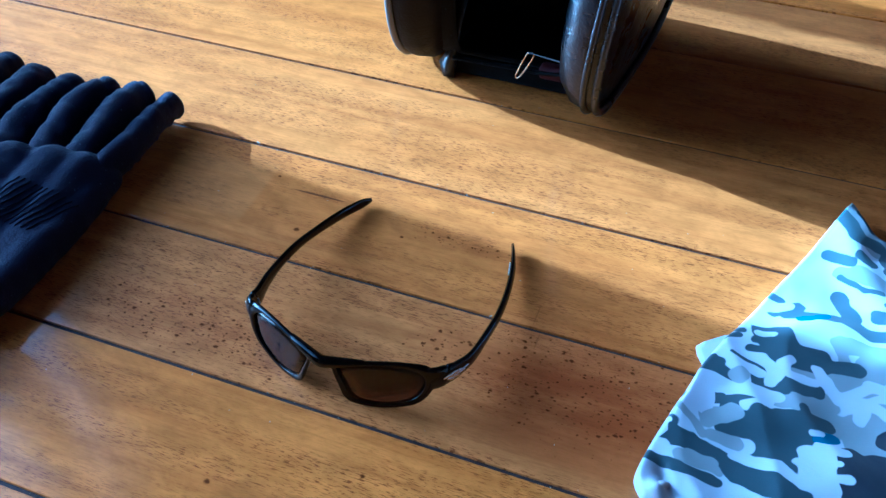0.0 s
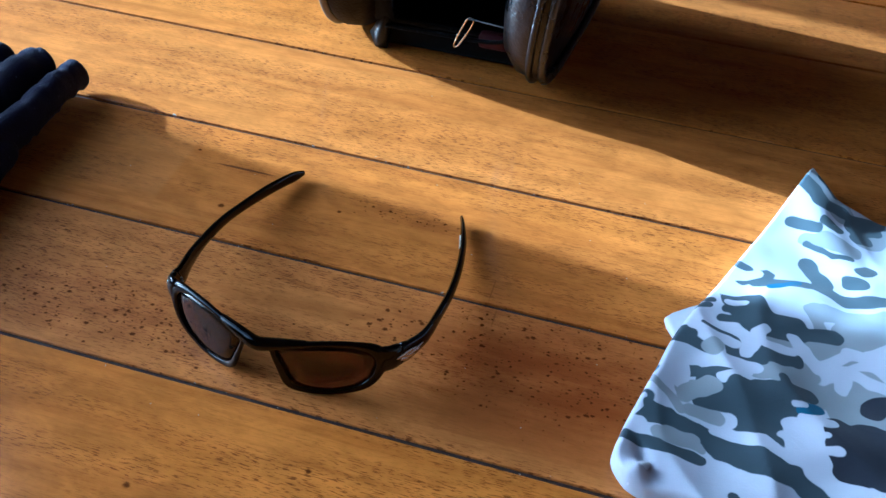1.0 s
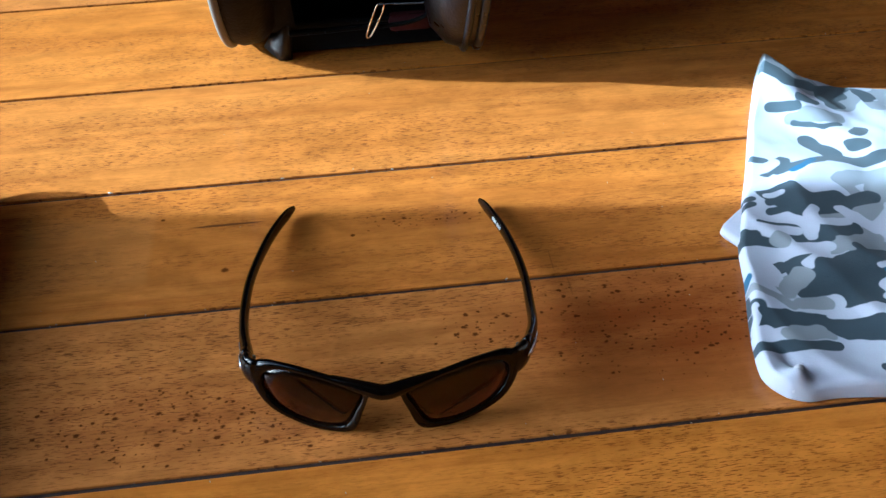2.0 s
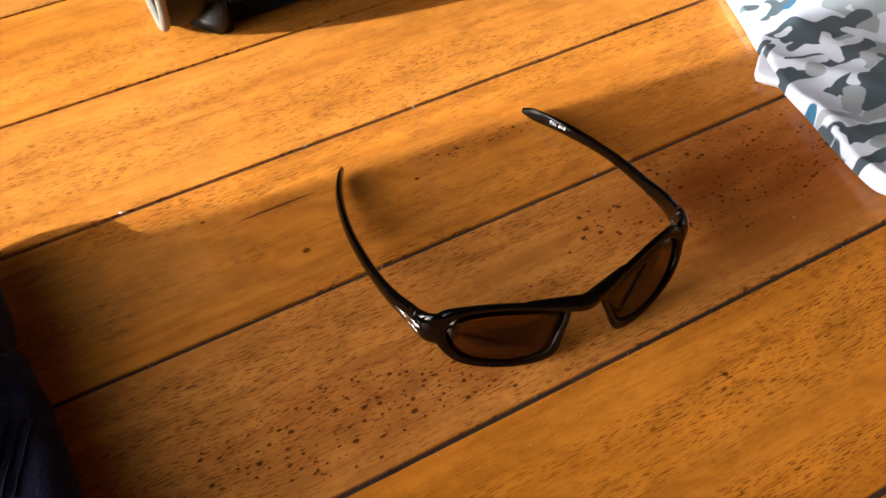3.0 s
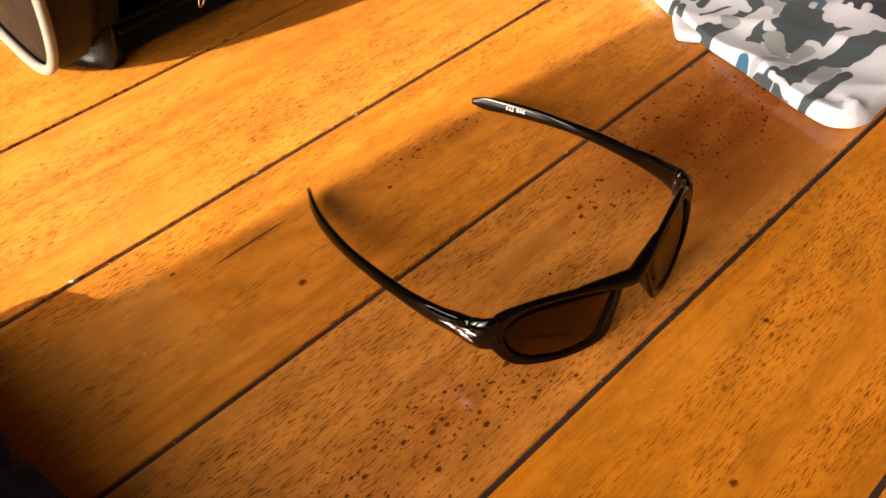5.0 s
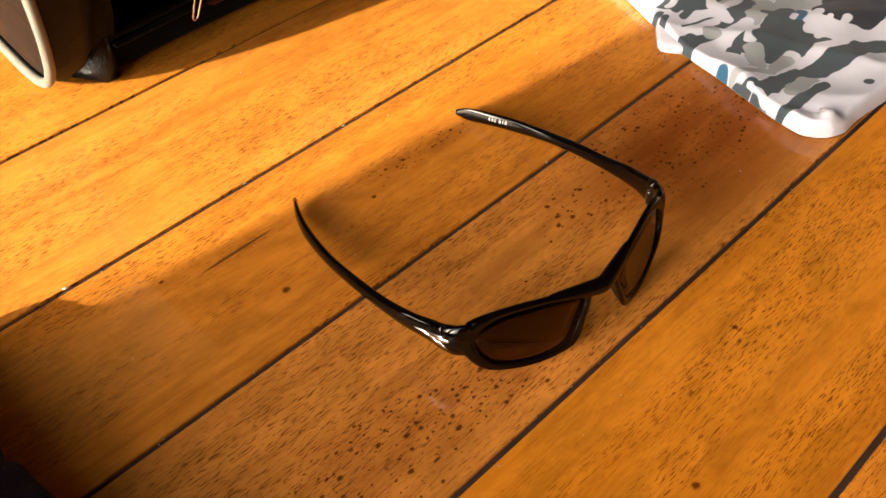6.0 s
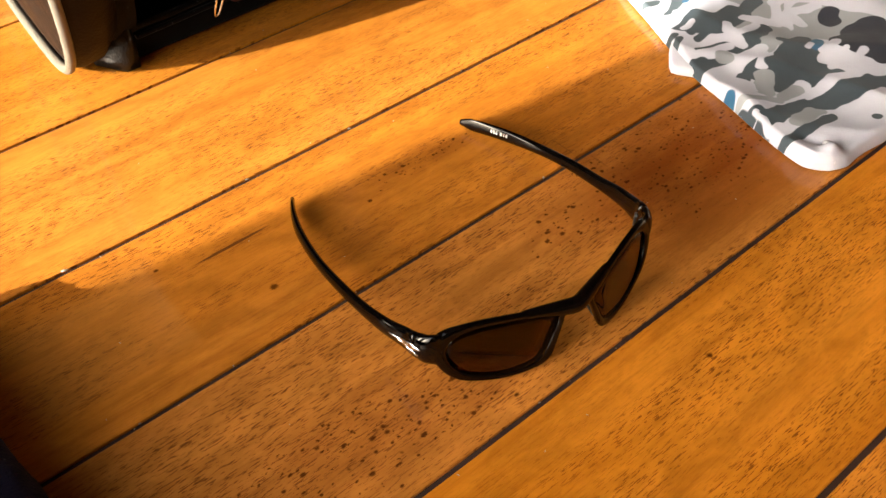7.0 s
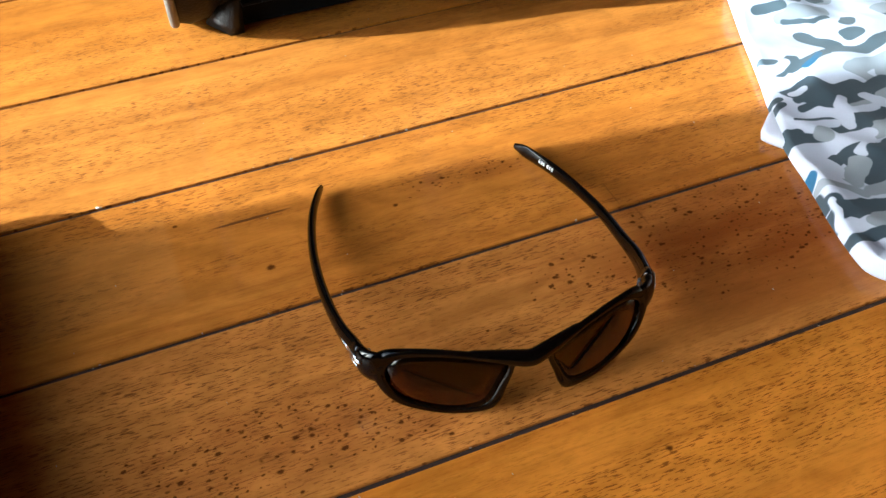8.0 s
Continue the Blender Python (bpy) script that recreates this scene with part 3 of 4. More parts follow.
        for i in range(40):
            bm.faces.new((sheets[0][i], sheets[0][(i + 1) % 40], sheets[1][(i + 1) % 40], sheets[1][i]))
        part("lens", bm, LENS, g, "brown tinted lens")
        # nose pad
        path = catmull([(s * 0.0098, 0.0040, 0.0195), (s * 0.0112, 0.0038, 0.0125), (s * 0.0145, 0.0036, 0.0055)], 9)
        bm = bmesh.new()
        sweep(bm, path, lambda f: (0.0012, 0.0030 * math.sin(math.pi * (0.12 + 0.76 * f)) + 0.0004), up=(0, 1, 0.3), sides=10)
        part("nose_pad", bm, RUBBER, g)
        # temple arm
        path = arms[s]
        bm = sweep(bmesh.new(), path[SPLIT:], lambda f: arm_size((SPLIT + f * (63 - SPLIT)) / 63), sides=18)
        arm_ob = part("temple_arm", bm, GLOSS_BLACK, g)
        subsurf(arm_ob, 1)
        # bright maker's plate near the hinge
        bm = bmesh.new()
        for f, dz, ln, tall in ((SPLIT, 0.0006, 0.0026, 0.0014), (SPLIT + 1, -0.0018, 0.0026, 0.0012), (SPLIT + 3, 0.0012, 0.0030, 0.0012), (SPLIT + 4, -0.0010, 0.0032, 0.0014),
                                (SPLIT + 6, 0.0008, 0.0032, 0.0011), (SPLIT + 8, -0.0006, 0.0036, 0.0009), (SPLIT + 10, 0.0002, 0.0030, 0.0006)):
            run = (path[f + 1] - path[f - 1]).normalized()
            out = Vector((s * run.y, -s * run.x, 0)).normalized()
            q = path[f] + out * (arm_size(f / 63)[0] * 0.90) + Vector((0, 0, dz + 0.0010))
            turn = Matrix((run, out, run.cross(out))).transposed().to_4x4()
            bmesh.ops.create_icosphere(bm, subdivisions=2, radius=1.0, matrix=Matrix.Translation(q) @ turn @ Matrix.Rotation(dz * 200, 4, "Y") @ Matrix.Diagonal((ln * 1.25, 0.0006, tall * 0.85, 1)))
        part("badge", bm, CHROME, arm_ob, "small chrome maker's badge")
        run = (path[SPLIT + 1] - path[SPLIT - 1]).normalized()
        knuckle = path[SPLIT] - Vector((s * run.y, -s * run.x, 0)) * 0.0026
        bm = sweep(bmesh.new(), [knuckle + Vector((0, 0, 0.0016 * k - 0.0034)) for k in range(5)], (0.0010, 0.0010), up=(0, 1, 0), sides=8)
        part("hinge", bm, RUBBER, g, "small black hinge")
        if s > 0:
            bm = bmesh.new()
            q0, q1 = path[50], path[54]
            along = (q1 - q0).normalized()
            nrm = Vector((-along.y, along.x, 0)).normalized()
            for k, ln in enumerate((0.00042, 0.00025, 0.00040, 0.0003, 0.00042, 0.00028)):
                q = q0 + along * (0.0015 * k + (0.001 if k > 2 else 0)) + nrm * 0.0019 + Vector((0, 0, 0.0013))
                a = [bm.verts.new(q + along * dx * ln + Vector((0, 0, 0.0008)) * dz + nrm * 0.0001) for dx, dz in ((-1, -1), (1, -1), (1, 1), (-1, 1))]
                b = [bm.verts.new(v.co - nrm * 0.0006) for v in a]
                bm.faces.new(a)
                for i in range(4):
                    bm.faces.new((a[i], a[(i + 1) % 4], b[(i + 1) % 4], b[i]))
            part("print_bar", bm, WHITE_PRINT, arm_ob, "row of small white printed marks", False)
    return g


# centre lines of the two arms: x, y, z from the bridge
TEMPLE = {-1: ((-0.0545, 0.0285, 0.0180), (-0.0572, 0.0400, 0.0168), (-0.0588, 0.0540, 0.0156), (-0.0591, 0.0720, 0.0134), (-0.0577, 0.0900, 0.0100),
               (-0.0546, 0.1080, 0.0070), (-0.0505, 0.1215, 0.0052), (-0.0456, 0.1320, 0.0042)),
          1: ((0.0570, 0.0285, 0.0174), (0.0598, 0.0400, 0.0150), (0.0602, 0.0540, 0.0130), (0.0600, 0.0720, 0.0108), (0.0578, 0.0900, 0.0087),
              (0.0538, 0.1080, 0.0066), (0.0492, 0.1215, 0.0052), (0.0447, 0.1320, 0.0042))}
sunglasses()


# ---- glove ----
def balls(bm, path, radius, n=14):
    for i, q in enumerate(catmull(path, n)):
        f = i / (n - 1)
        r = radius[0] + (radius[1] - radius[0]) * f
        bmesh.ops.create_uvsphere(bm, u_segments=14, v_segments=9, radius=r, matrix=Matrix.Translation(q))


def glove():
    g = thing("glove", "black fleece glove with curled fingers lying on the floorboards", "glove", pose(-0.31, 0.0, 0.0))
    o = Vector((-0.31, 0.0, 0.0))

    def at(*pts):
        return [Vector(p) - o for p in pts]
    # short fingers side by side, drooping over at their tips
    for k, (tip, base, wide, tall) in enumerate((((-0.2490, 0.0980), (-0.2500, 0.012), 0.0088, 0.0100), ((-0.2705, 0.0935), (-0.2680, 0.004), 0.0116, 0.0118), ((-0.2955, 0.0895), (-0.2895, 0.000), 0.0120, 0.0122),
                                                 ((-0.3215, 0.0845), (-0.3130, -0.002), 0.0122, 0.0125), ((-0.3505, 0.0865), (-0.3380, -0.002), 0.0122, 0.0122), ((-0.3780, 0.0930), (-0.3620, 0.000), 0.0116, 0.0116))):
        t, q = Vector((*tip, 0.0)), Vector((*base, 0.0))
        arch = (0.0150, 0.0165, 0.0160, 0.0135, 0.0115) if k == 0 else (0.0150, 0.0188, 0.0205, 0.0175, 0.0132)
        path = catmull(at(*[q.lerp(t, f) + Vector((0.0022 * math.sin(5 * f + k), 0, h)) for f, h in zip((0, 0.3, 0.6, 0.86, 1.0), arch)]), 44)
        bm = bmesh.new()
        sweep(bm, path, lambda f: tuple(r * (0.96 + 0.05 * math.sin(7 * f + 2 * k)) * max(0.05, min(1.0, (1 - f) / 0.13)) ** 0.5 for r in (wide, tall)), sides=24)
        for v in bm.verts:
            # cloth creases running across the finger
            c = v.co
            soft = noise.noise(Vector((c.x * 55 + 9 * k, c.y * 60, c.z * 45)))
            fold = abs(noise.noise(Vector((c.x * 30 + 5 * k, c.y * 95 + c.x * 30, c.z * 30))))
            v.co.z = max(0.0006, c.z + 0.0022 * soft - 0.0020 * (1 - fold) ** 8)
            v.co.x += 0.0014 * soft
        part("thumb" if k == 0 else "finger", bm, GLOVE, g)
    bm = bmesh.new()
    for x, y, r in ((-0.2560, 0.0070, 0.0150), (-0.2740, 0.0010, 0.0168), (-0.2960, -0.0050, 0.0178), (-0.3180, -0.0090, 0.0182), (-0.3420, -0.0110, 0.0178), (-0.3640, -0.0110, 0.0162)):
        balls(bm, at((x, y, r + 0.001), (x, -0.040, r * 0.92), (x + 0.002, -0.070, r * 0.75), (x + 0.002, -0.100, r * 0.66)), (r, r * 0.68), 14)
    balls(bm, at((-0.2480, 0.012, 0.0120), (-0.2450, -0.010, 0.0120), (-0.2440, -0.050, 0.0125), (-0.2445, -0.090, 0.0125)), (0.0108, 0.0125), 14)
    body = part("palm", bm, GLOVE, g)
    md = body.modifiers.new("fuse", "REMESH")
    md.mode, md.voxel_size, md.use_smooth_shade = "VOXEL", 0.0021, True
    md = body.modifiers.new("soft", "SMOOTH")
    md.iterations, md.factor = 16, 0.5
    tex = bpy.data.textures.new("creases", "CLOUDS")
    tex.noise_scale = 0.022
    md = body.modifiers.new("crease", "DISPLACE")
    md.texture, md.strength, md.mid_level = tex, 0.0034, 0.5
    # ribbed cuff
    bm = bmesh.new()
    n, m = 336, 10
    rings = []
    for j in range(m):
        f = j / (m - 1)
        y = -0.024 - 0.126 * f
        half, tall = 0.0760 - 0.003 * f, 0.0128 - 0.001 * f
        ring = []
        for i in range(n):
            a = 2 * math.pi * i / n
            c, s = math.cos(a), math.sin(a)
            k = 1 + 0.007 * math.cos(a * 56) + 0.010 * math.sin(9 * f + 3 * a)
            ring.append(bm.verts.new((-0.313 - o.x + half * k * math.copysign(abs(c) ** 0.75, c), y, tall + 0.0004 + (tall - 0.0006) * math.copysign(abs(s) ** 0.85, s) * (k if s > 0 else 1))))
        rings.append(ring)
    for a, b in zip(rings, rings[1:]):
        for i in range(n):
            bm.faces.new((a[i], a[(i + 1) % n], b[(i + 1) % n], b[i]))
    part("cuff", bm, GLOVE, g, "ribbed black cuff")
    bpy.context.view_layer.update()
    ev = body.evaluated_get(bpy.context.evaluated_depsgraph_get())
    for k in range(11):
        pts = []
        for i in range(9):
            f = i / 8
            x, y = -0.285 + 0.0036 * k + 0.010 * f, -0.050 + 0.030 * f
            hit, where, _, _ = ev.ray_cast(Vector((x, y, 0.2)) - o, Vector((0, 0, -1)))
            if hit:
                pts.append(where + Vector((0, 0, 0.0002)))
        if len(pts) > 4:
            part("grip_rib", sweep(bmesh.new(), pts, (0.0005, 0.00035), sides=8), GLOVE_RIB, g)
    return g


glove()


# ---- neck tube of camouflage jersey ----
def coons(left, right, bottom, top, u, v):
    a = (1 - u) * left(v) + u * right(v) + (1 - v) * bottom(u) + v * top(u)
    c = (1 - u) * (1 - v) * bottom(0) + u * (1 - v) * bottom(1) + (1 - u) * v * top(0) + u * v * top(1)
    return a - c


def curve_of(points):
    fine = catmull([(x, y, 0) for x, y in points], 120)
    total = [0.0]
    for a, b in zip(fine, fine[1:]):
        total.append(total[-1] + (b - a).length)

    def at(f):
        d = min(max(f, 0), 1) * total[-1]
        for i in range(len(fine) - 1):
            if d <= total[i + 1]:
                k = (d - total[i]) / max(total[i + 1] - total[i], 1e-9)
                return fine[i].lerp(fine[i + 1], k)
        return fine[-1].copy()
    return at


def neck_tube():
    g = thing("neck_tube", "white and grey camouflage jersey neck tube lying flat on floorboards", "scarf", pose(0.22, 0.02, 0.0))
    o = Vector((0.22, 0.02, 0.0))
    left = curve_of(((0.0985, -0.0815), (0.0925, -0.0740), (0.0915, -0.0660), (0.0955, -0.046), (0.103, -0.020), (0.111, 0.010), (0.131, 0.054), (0.147, 0.092), (0.1695, 0.1415)))
    right = curve_of(((0.44, -0.135), (0.45, -0.05), (0.445, 0.02), (0.44, 0.075)))
    bottom = curve_of(((0.0985, -0.0815), (0.106, -0.0840), (0.121, -0.0835), (0.16, -0.0875), (0.20, -0.093), (0.30, -0.11), (0.44, -0.125)))
    top = curve_of(((0.1695, 0.1415), (0.1775, 0.1300), (0.1865, 0.1215), (0.205, 0.1215), (0.232, 0.119), (0.32, 0.105), (0.44, 0.085)))
    nu, nv = 150, 130
    bm = bmesh.new()
    uvl = bm.loops.layers.uv.new("uv")
    sheets = []
    flat = {}
    for lower in (False, True):
        rows = []
        for j in range(nv + 1):
            row = []
            for i in range(nu + 1):
                u, v = i / nu, j / nv
                q = coons(left, right, bottom, top, u ** 1.25, v)
                edge = min(u * 0.30, v * 0.235, (1 - v) * 0.235, (1 - u) * 0.30)
                roll = math.sqrt(max(0.0, 1 - max(0.0, 1 - edge / 0.0060) ** 2))
                if lower:
                    z = 0.0006 + 0.0010 * (1 - roll)
                else:
                    n1 = noise.noise(Vector((q.x * 11 + 3, q.y * 17, 0.3)))
                    n2 = noise.noise(Vector((q.x * 28 - q.y * 22, q.y * 36 + q.x * 10, 1.7)))
                    n3 = noise.noise(Vector((q.x * 80, q.y * 95, 4.1)))
                    crease = abs(noise.noise(Vector((q.x * 16 + q.y * 7, q.y * 9 - 0.4, 8.0))))
                    high = 0.0056 + 0.0046 * n1 + 0.0027 * n2 + 0.0006 * n3 + 0.0034 * (1 - crease) ** 6
                    apex = math.exp(-((q.x - 0.170) ** 2 + (q.y - 0.141) ** 2) / 0.0007)
                    # a folded knob with a crease before it, and the raised fold behind the sunlit hollow
                    knob = math.exp(-((q.x - 0.1015) ** 2 / 0.000022 + (q.y + 0.0765) ** 2 / 0.000012))
                    dent = math.exp(-((q.x - 0.1035 + 0.35 * (q.y + 0.069)) ** 2 / 0.000010 + (q.y + 0.067) ** 2 / 0.00006))
                    back = math.exp(-((q.x - 0.178 + 0.45 * (q.y - 0.095)) ** 2 / 0.00012 + (q.y - 0.095) ** 2 / 0.0012))
                    high += 0.011 * apex + 0.0050 * knob - 0.0026 * dent + 0.0045 * back
                    z = 0.0018 + max(0.0016, high) * roll
                vert = bm.verts.new((q.x - o.x, q.y - o.y, z))
                wrap = (1 - roll) * 0.0022
                flat[vert] = (q.x - wrap * (1 if u < 0.1 else 0), q.y + wrap * (1 if v > 0.9 else -1 if v < 0.1 else 0))
                row.append(vert)
            rows.append(row)
        sheets.append(rows)
        for j in range(nv):
            for i in range(nu):
                f = bm.faces.new((rows[j][i], rows[j][i + 1], rows[j + 1][i + 1], rows[j + 1][i]))
    up, dn = sheets
    rim = [(0, i) for i in range(nu)] + [(j, nu) for j in range(nv)] + [(nv, i) for i in range(nu, 0, -1)] + [(j, 0) for j in range(nv, 0, -1)]
    for (j, i), (j2, i2) in zip(rim, rim[1:] + rim[:1]):
        bm.faces.new((up[j][i], up[j2][i2], dn[j2][i2], dn[j][i]))
    for f in bm.faces:
        for lp in f.loops:
            lp[uvl].uv = flat[lp.vert]
    part("jersey", bm, CAMO, g)
    curl = catmull([(0.1065 - o.x, -0.0705 - o.y, 0.0070), (0.1030 - o.x, -0.0745 - o.y, 0.0094), (0.1005 - o.x, -0.0785 - o.y, 0.0088), (0.0995 - o.x, -0.0810 - o.y, 0.0040)], 24)
    part("hem", sweep(bmesh.new(), curl, lambda f: (0.0004 + 0.0022 * math.sin(math.pi * f) ** 0.7, 0.0004 + 0.0016 * math.sin(math.pi * f) ** 0.7), sides=12), HEM, g, "rolled pale hem")
    # the lower layer's corner that peeps out
    bm = bmesh.new()
    tri = [Vector((x - o.x, y - o.y, 0)) for x, y in ((0.1045, 0.0155), (0.1070, 0.0190), (0.1165, 0.0270), (0.1225, 0.0310), (0.150, 0.03), (0.130, -0.008), (0.1125, 0.0010), (0.1055, 0.0120))]
    mid = sum(tri, Vector()) / len(tri)
    rows = []
    for z, grow in ((0.0006, 0.97), (0.0018, 1.0), (0.0034, 1.0), (0.0046, 0.95), (0.0052, 0.84)):
        rows.append([bm.verts.new((*(mid + (q - mid) * grow).xy, z)) for q in tri])
    for lo, hi in zip(rows, rows[1:]):
        for i in range(len(tri)):
            bm.faces.new((lo[i], lo[(i + 1) % len(tri)], hi[(i + 1) % len(tri)], hi[i]))
    bm.faces.new(rows[0])
    bm.faces.new(rows[-1])
    part("under_layer", bm, WHITE_JERSEY, g, "white corner of the under layer")
    return g


neck_tube()


# ---- small zipped bag ----
def oval(ry, rz, n=64, power=0.62):
    out = []
    for i in range(n):
        a = 2 * math.pi * i / n
        c, s = math.cos(a), math.sin(a)
        out.append((ry * math.copysign(abs(c) ** power, c), rz + rz * math.copysign(abs(s) ** power, s)))
    return out


def end_cap(bag, m, leather_mat, face_mat, piping_mat, label, second=False):
    """A padded end panel with piping: m places it, its outer face looks along -x."""
    cap = thing_part("end_panel", bag, m)
    n = 64
    bm = bmesh.new()
    rings = []
    for x, grow in ((0.034, 0.80), (0.030, 0.90), (0.020, 0.985), (0.010, 1.0), (0.004, 0.985)):
        rings.append([bm.verts.new((x, y * grow, 0.100 + (z - 0.100) * grow)) for y, z in oval(0.090, 0.100, n)])
    for a, b in zip(rings, rings[1:]):
        for i in range(n):
            bm.faces.new((a[i], a[(i + 1) % n], b[(i + 1) % n], b[i]))
    part("side_wall", bm, leather_mat, cap)
    bm = bmesh.new()
    rings = []
    for x, grow in ((0.005, 0.975), (0.0035, 0.93), (0.0015, 0.80), (-0.001, 0.5), (-0.002, 0.2)):
        rings.append([bm.verts.new((x, y * grow, 0.100 + (z - 0.100) * grow)) for y, z in oval(0.090, 0.100, n)])
    for a, b in zip(rings, rings[1:]):
        for i in range(n):
            bm.faces.new((a[i], a[(i + 1) % n], b[(i + 1) % n], b[i]))
    bm.faces.new(rings[-1])
    part("face", bm, face_mat, cap)
    path = [Vector((0.002, y * 0.985, 0.100 + (z - 0.100) * 0.985)) for y, z in oval(0.090, 0.100, 96)]
    part("piping", sweep(bmesh.new(), path, (0.0026, 0.0026), up=(1, 0, 0), sides=10, closed=True), piping_mat, cap, label)
    if second:
        path = [Vector((0.0095, y * 1.0, 0.100 + (z - 0.100) * 1.0)) for y, z in oval(0.090, 0.100, 96)]
        part("seam_piping", sweep(bmesh.new(), path, (0.0024, 0.0022), up=(1, 0, 0), sides=10, closed=True), leather_mat, cap)
    return cap


def thing_part(name, parent, m):
    ob = new(name)
    ob.parent = parent
    ob.matrix_basis = m
    ob.empty_display_size = 0.02
    return ob


def bag():
    g = thing("bag", "small black zipped bag with piped end panels, standing open", "bag", pose(-0.05, 0.26, 0.0))
    end_cap(g, pose(-0.078, 0.0055, 0.0015, 0, 0, -4), BAG_BROWN, BAG_BROWN, PIPING, "cream piping")
    end_cap(g, pose(0.0710, -0.0220, 0.0030, 0, -6, 180 - 7), BAG_LEATHER, BAG_LEATHER, DARK_PIPING, "dark grey piping", True)
    # body: a soft tube between the end panels, open along its front
    n, m = 56, 20
    bm = bmesh.new()
    rings = []
    for j in range(m + 1):
        f = j / m
        x = -0.060 + 0.125 * f
        sag = 0.86 - 0.06 * math.sin(math.pi * f)
        rings.append([bm.verts.new((x, 0.003 + y * sag, 0.004 + z * (0.93 - 0.05 * math.sin(math.pi * f)) + 0.0012 * noise.noise(Vector((x * 60, y * 50, z * 50))))) for y, z in oval(0.086, 0.096, n)])
    for a, b in zip(rings, rings[1:]):
        for i in range(n):
            y, z = (a[i].co.y + a[(i + 1) % n].co.y) / 2, (a[i].co.z + a[(i + 1) % n].co.z) / 2
            if y < -0.043 and 0.022 < z < 0.150 and 0.12 < (a[i].co.x + 0.06) / 0.125 < 0.85:
                continue
            bm.faces.new((a[i], a[(i + 1) % n], b[(i + 1) % n], b[i]))
    body = part("body", bm, BAG_FABRIC, g)
    sm = body.modifiers.new("thick", "SOLIDIFY")
    sm.thickness = 0.002
    bm = bmesh.new()
    box(bm, (-0.052, -0.052, 0.0008), (0.050, 0.050, 0.014), 0.003)
    box(bm, (-0.045, 0.000, 0.012), (0.050, 0.042, 0.150), 0.003)
    part("lining", bm, BAG_FABRIC, g, "black fabric lining")
    bm = bmesh.new()
    box(bm, (0.014, -0.056, 0.012), (0.040, -0.046, 0.022), 0.003)
    part("lining_edge", bm, RED, g, "edge of dark red lining")
    # tab at the front foot
    bm = bmesh.new()
    rows = []
    for k in range(13):
        f = k / 12
        # wide at the floor, then a narrow strip going up along its inner side
        left = -0.063 + 0.0125 * min(1.0, f / 0.45) ** 0.8
        y, z = -0.058 + 0.022 * f * f, 0.0006 + 0.062 * f
        wide = -0.0455 + 0.004 * f
        crest = 0.0045 * math.sin(math.pi * min(1.0, f / 0.5)) if f < 0.5 else 0.0
        ring = [(left, y + 0.017 * (1 - f)), (left * 0.45 + wide * 0.55, y - crest * 0.6), (wide, y), (wide, y + 0.0030), (left * 0.45 + wide * 0.55, y + 0.0030 - crest * 0.6), (left, y + 0.0030 + 0.017 * (1 - f))]
        rows.append([bm.verts.new((x, yy, z)) for x, yy in ring])
    for a, b in zip(rows, rows[1:]):
        for q in range(6):
            bm.faces.new((a[q], a[(q + 1) % 6], b[(q + 1) % 6], b[q]))
    bm.faces.new(rows[0])
    bm.faces.new(rows[-1])
    part("tab", bm, TAB, g, "short black leather tab")
    # zip with a puller on a cord
    edge = catmull([(-0.045, -0.062, 0.020), (-0.01, -0.058, 0.0185), (0.03, -0.060, 0.022), (0.052, -0.070, 0.045)], 30)
    part("zip", sweep(bmesh.new(), edge, (0.0020, 0.0012), sides=8), BAG_FABRIC, g)
    cord = catmull([(0.008, -0.060, 0.034), (0.022, -0.066, 0.0365), (0.040, -0.074, 0.040)], 12)
    part("cord", sweep(bmesh.new(), cord, (0.0007, 0.0007), sides=8), DARK_PIPING, g)
    puller = part("zip_puller", sweep(bmesh.new(), catmull([(0.008, -0.060, 0.034), (0.004, -0.061, 0.026), (0.000, -0.0605, 0.014), (0.0035, -0.0605, 0.0155), (0.0115, -0.060, 0.032)], 24, True), (0.00055, 0.00055), up=(0, 1, 0), sides=8, closed=True), BRASS, g, "pale metal zip puller")
    return g


bag()


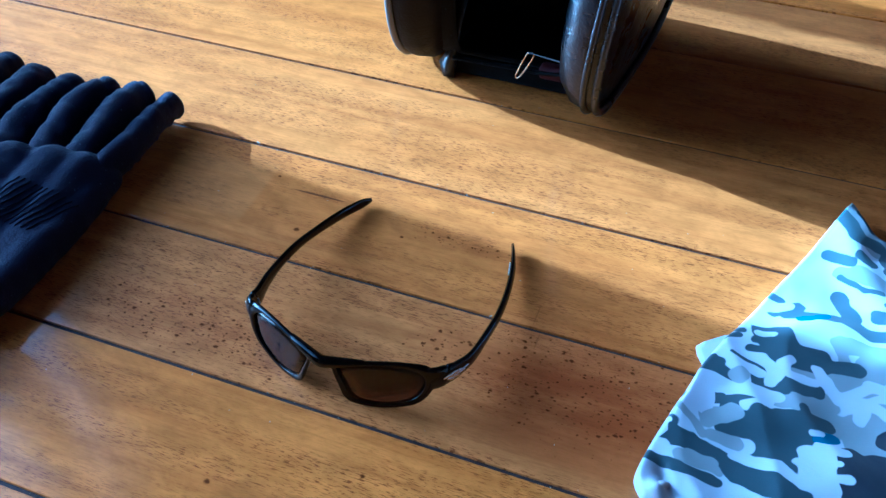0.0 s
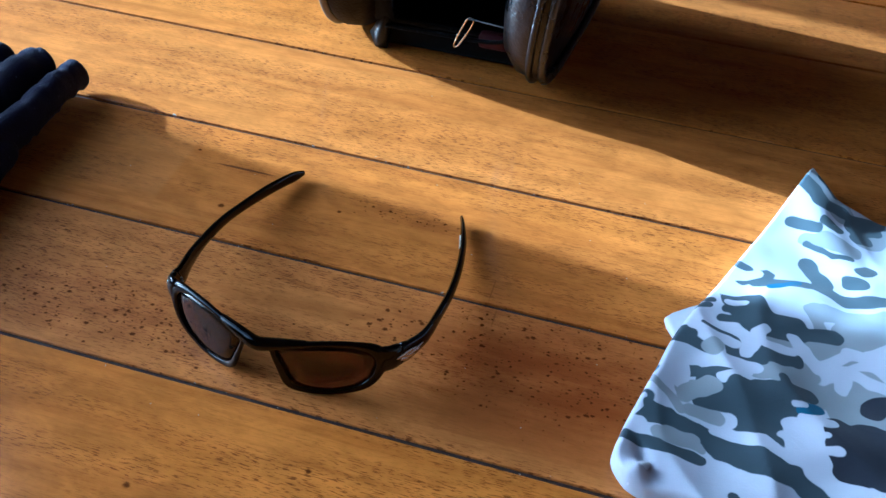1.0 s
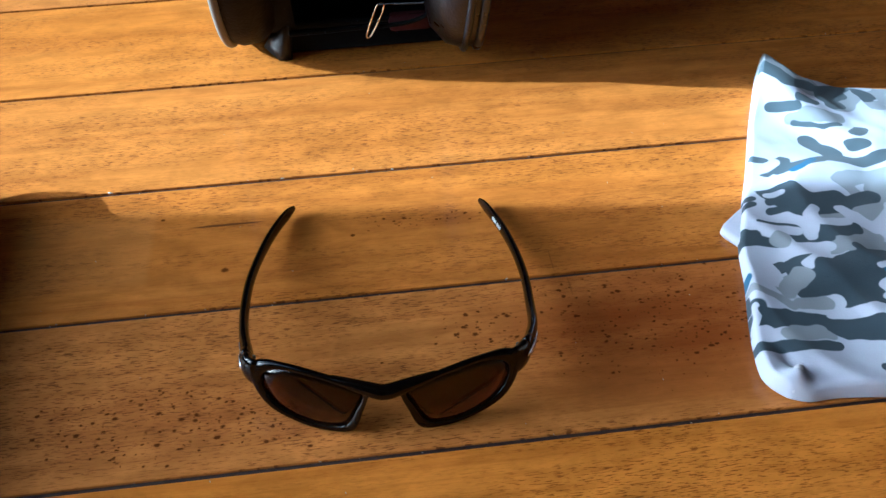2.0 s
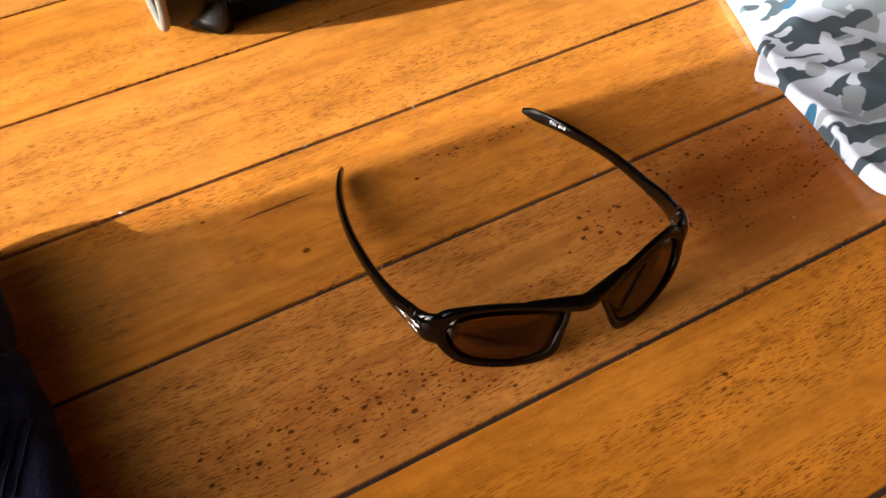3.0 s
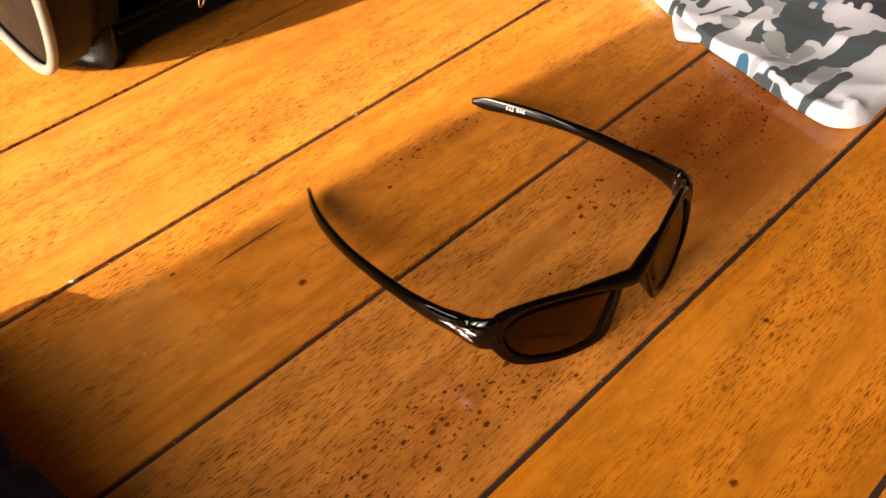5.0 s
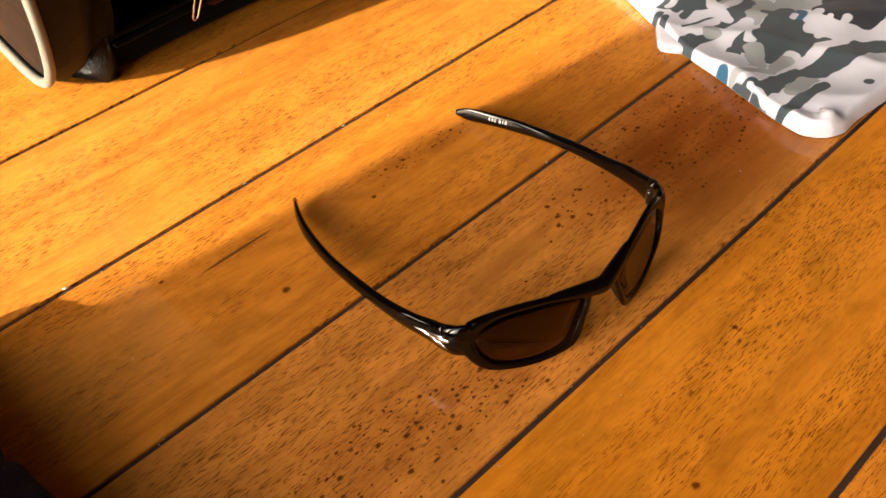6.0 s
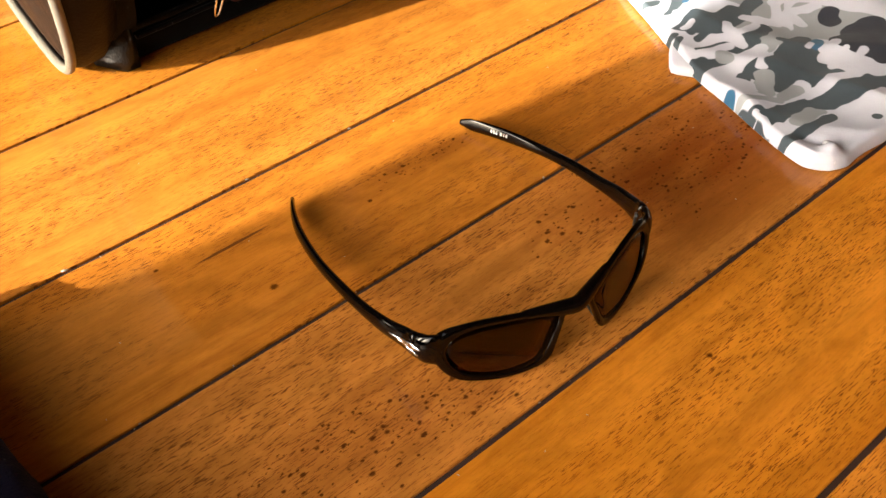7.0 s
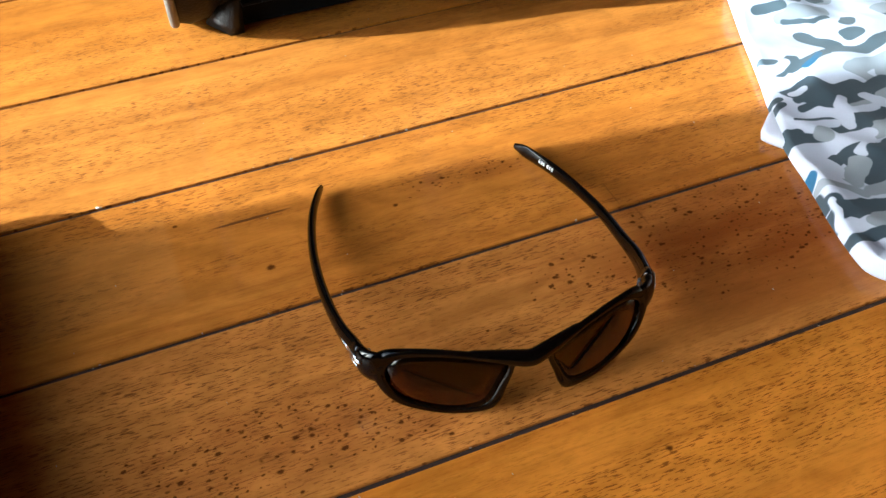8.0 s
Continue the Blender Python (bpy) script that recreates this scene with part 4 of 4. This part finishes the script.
# ---- dust in the joints ----
def dust():
    bm = bmesh.new()
    rng = random.Random(4)
    spots = [(-0.1875, 0.0885, 0.0011), (-0.0445, 0.0875, 0.0008), (0.0, 0.0005, 0.0008), (-0.101, 0.0880, 0.0007)]
    joints = (-0.171, -0.0855, 0.0, 0.088, 0.183)
    spots += [(rng.uniform(-0.3, 0.3), rng.choice(joints) + rng.gauss(0, 0.0011), rng.uniform(0.0002, 0.00045)) for _ in range(70)]
    spots += [(rng.uniform(-0.3, 0.3), rng.uniform(-0.18, 0.28), rng.uniform(0.0002, 0.0004)) for _ in range(60)]
    for x, y, r in spots:
        m = pose(x, y, 0.0002 + r * 0.3, 0, 0, rng.uniform(0, 180)) @ Matrix.Diagonal((r * rng.uniform(1.0, 1.7), r * 0.6, r * 0.45, 1))
        bmesh.ops.create_icosphere(bm, subdivisions=1, radius=1.0, matrix=m)
    tagged(new("dust", mesh("dust", bm, LINT)), "pale specks of dust lying in the floor joints", "dust", kind="stuff")


dust()


# ---- floorboards ----
def floor():
    x0, x1, y0, y1, _ = ROOM
    base = tagged(new("floor", mesh("floor", box(bmesh.new(), (x0, y0, -0.06), (x1, y1, -0.0013)), JOINT, False)),
                  "varnished orange-brown hardwood floorboards with dark joints", "floor", kind="structure")
    edges = [-0.257, -0.171, -0.0855, 0.0, 0.088, 0.183, 0.291]
    while edges[0] > y0 + 0.1:
        edges.insert(0, edges[0] - 0.0875)
    while edges[-1] < y1 - 0.12:
        edges.append(edges[-1] + 0.098)
    made = {}
    rng = random.Random(11)
    for a, b in zip(edges, edges[1:]):
        near = -0.3 < a < 0.4
        cuts = [x0, 1.25 + rng.uniform(-0.3, 0.3), x1] if near else [x0, x0 + rng.uniform(0.8, 3.0), x1]
        for c, d in zip(cuts, cuts[1:]):
            key = (round(d - c, 3), round(b - a, 4))
            if key not in made:
                made[key] = mesh("plank", box(bmesh.new(), (-key[0] / 2 + 0.0006, -key[1] / 2 + JOINT_HALF, -0.018), (key[0] / 2 - 0.0006, key[1] / 2 - JOINT_HALF, 0.0), 0.0005, 2), WOOD, False)
            ob = new("plank", made[key])
            ob.parent = base
            ob.location = ((c + d) / 2, (a + b) / 2, 0)


JOINT_HALF = 0.0011
floor()
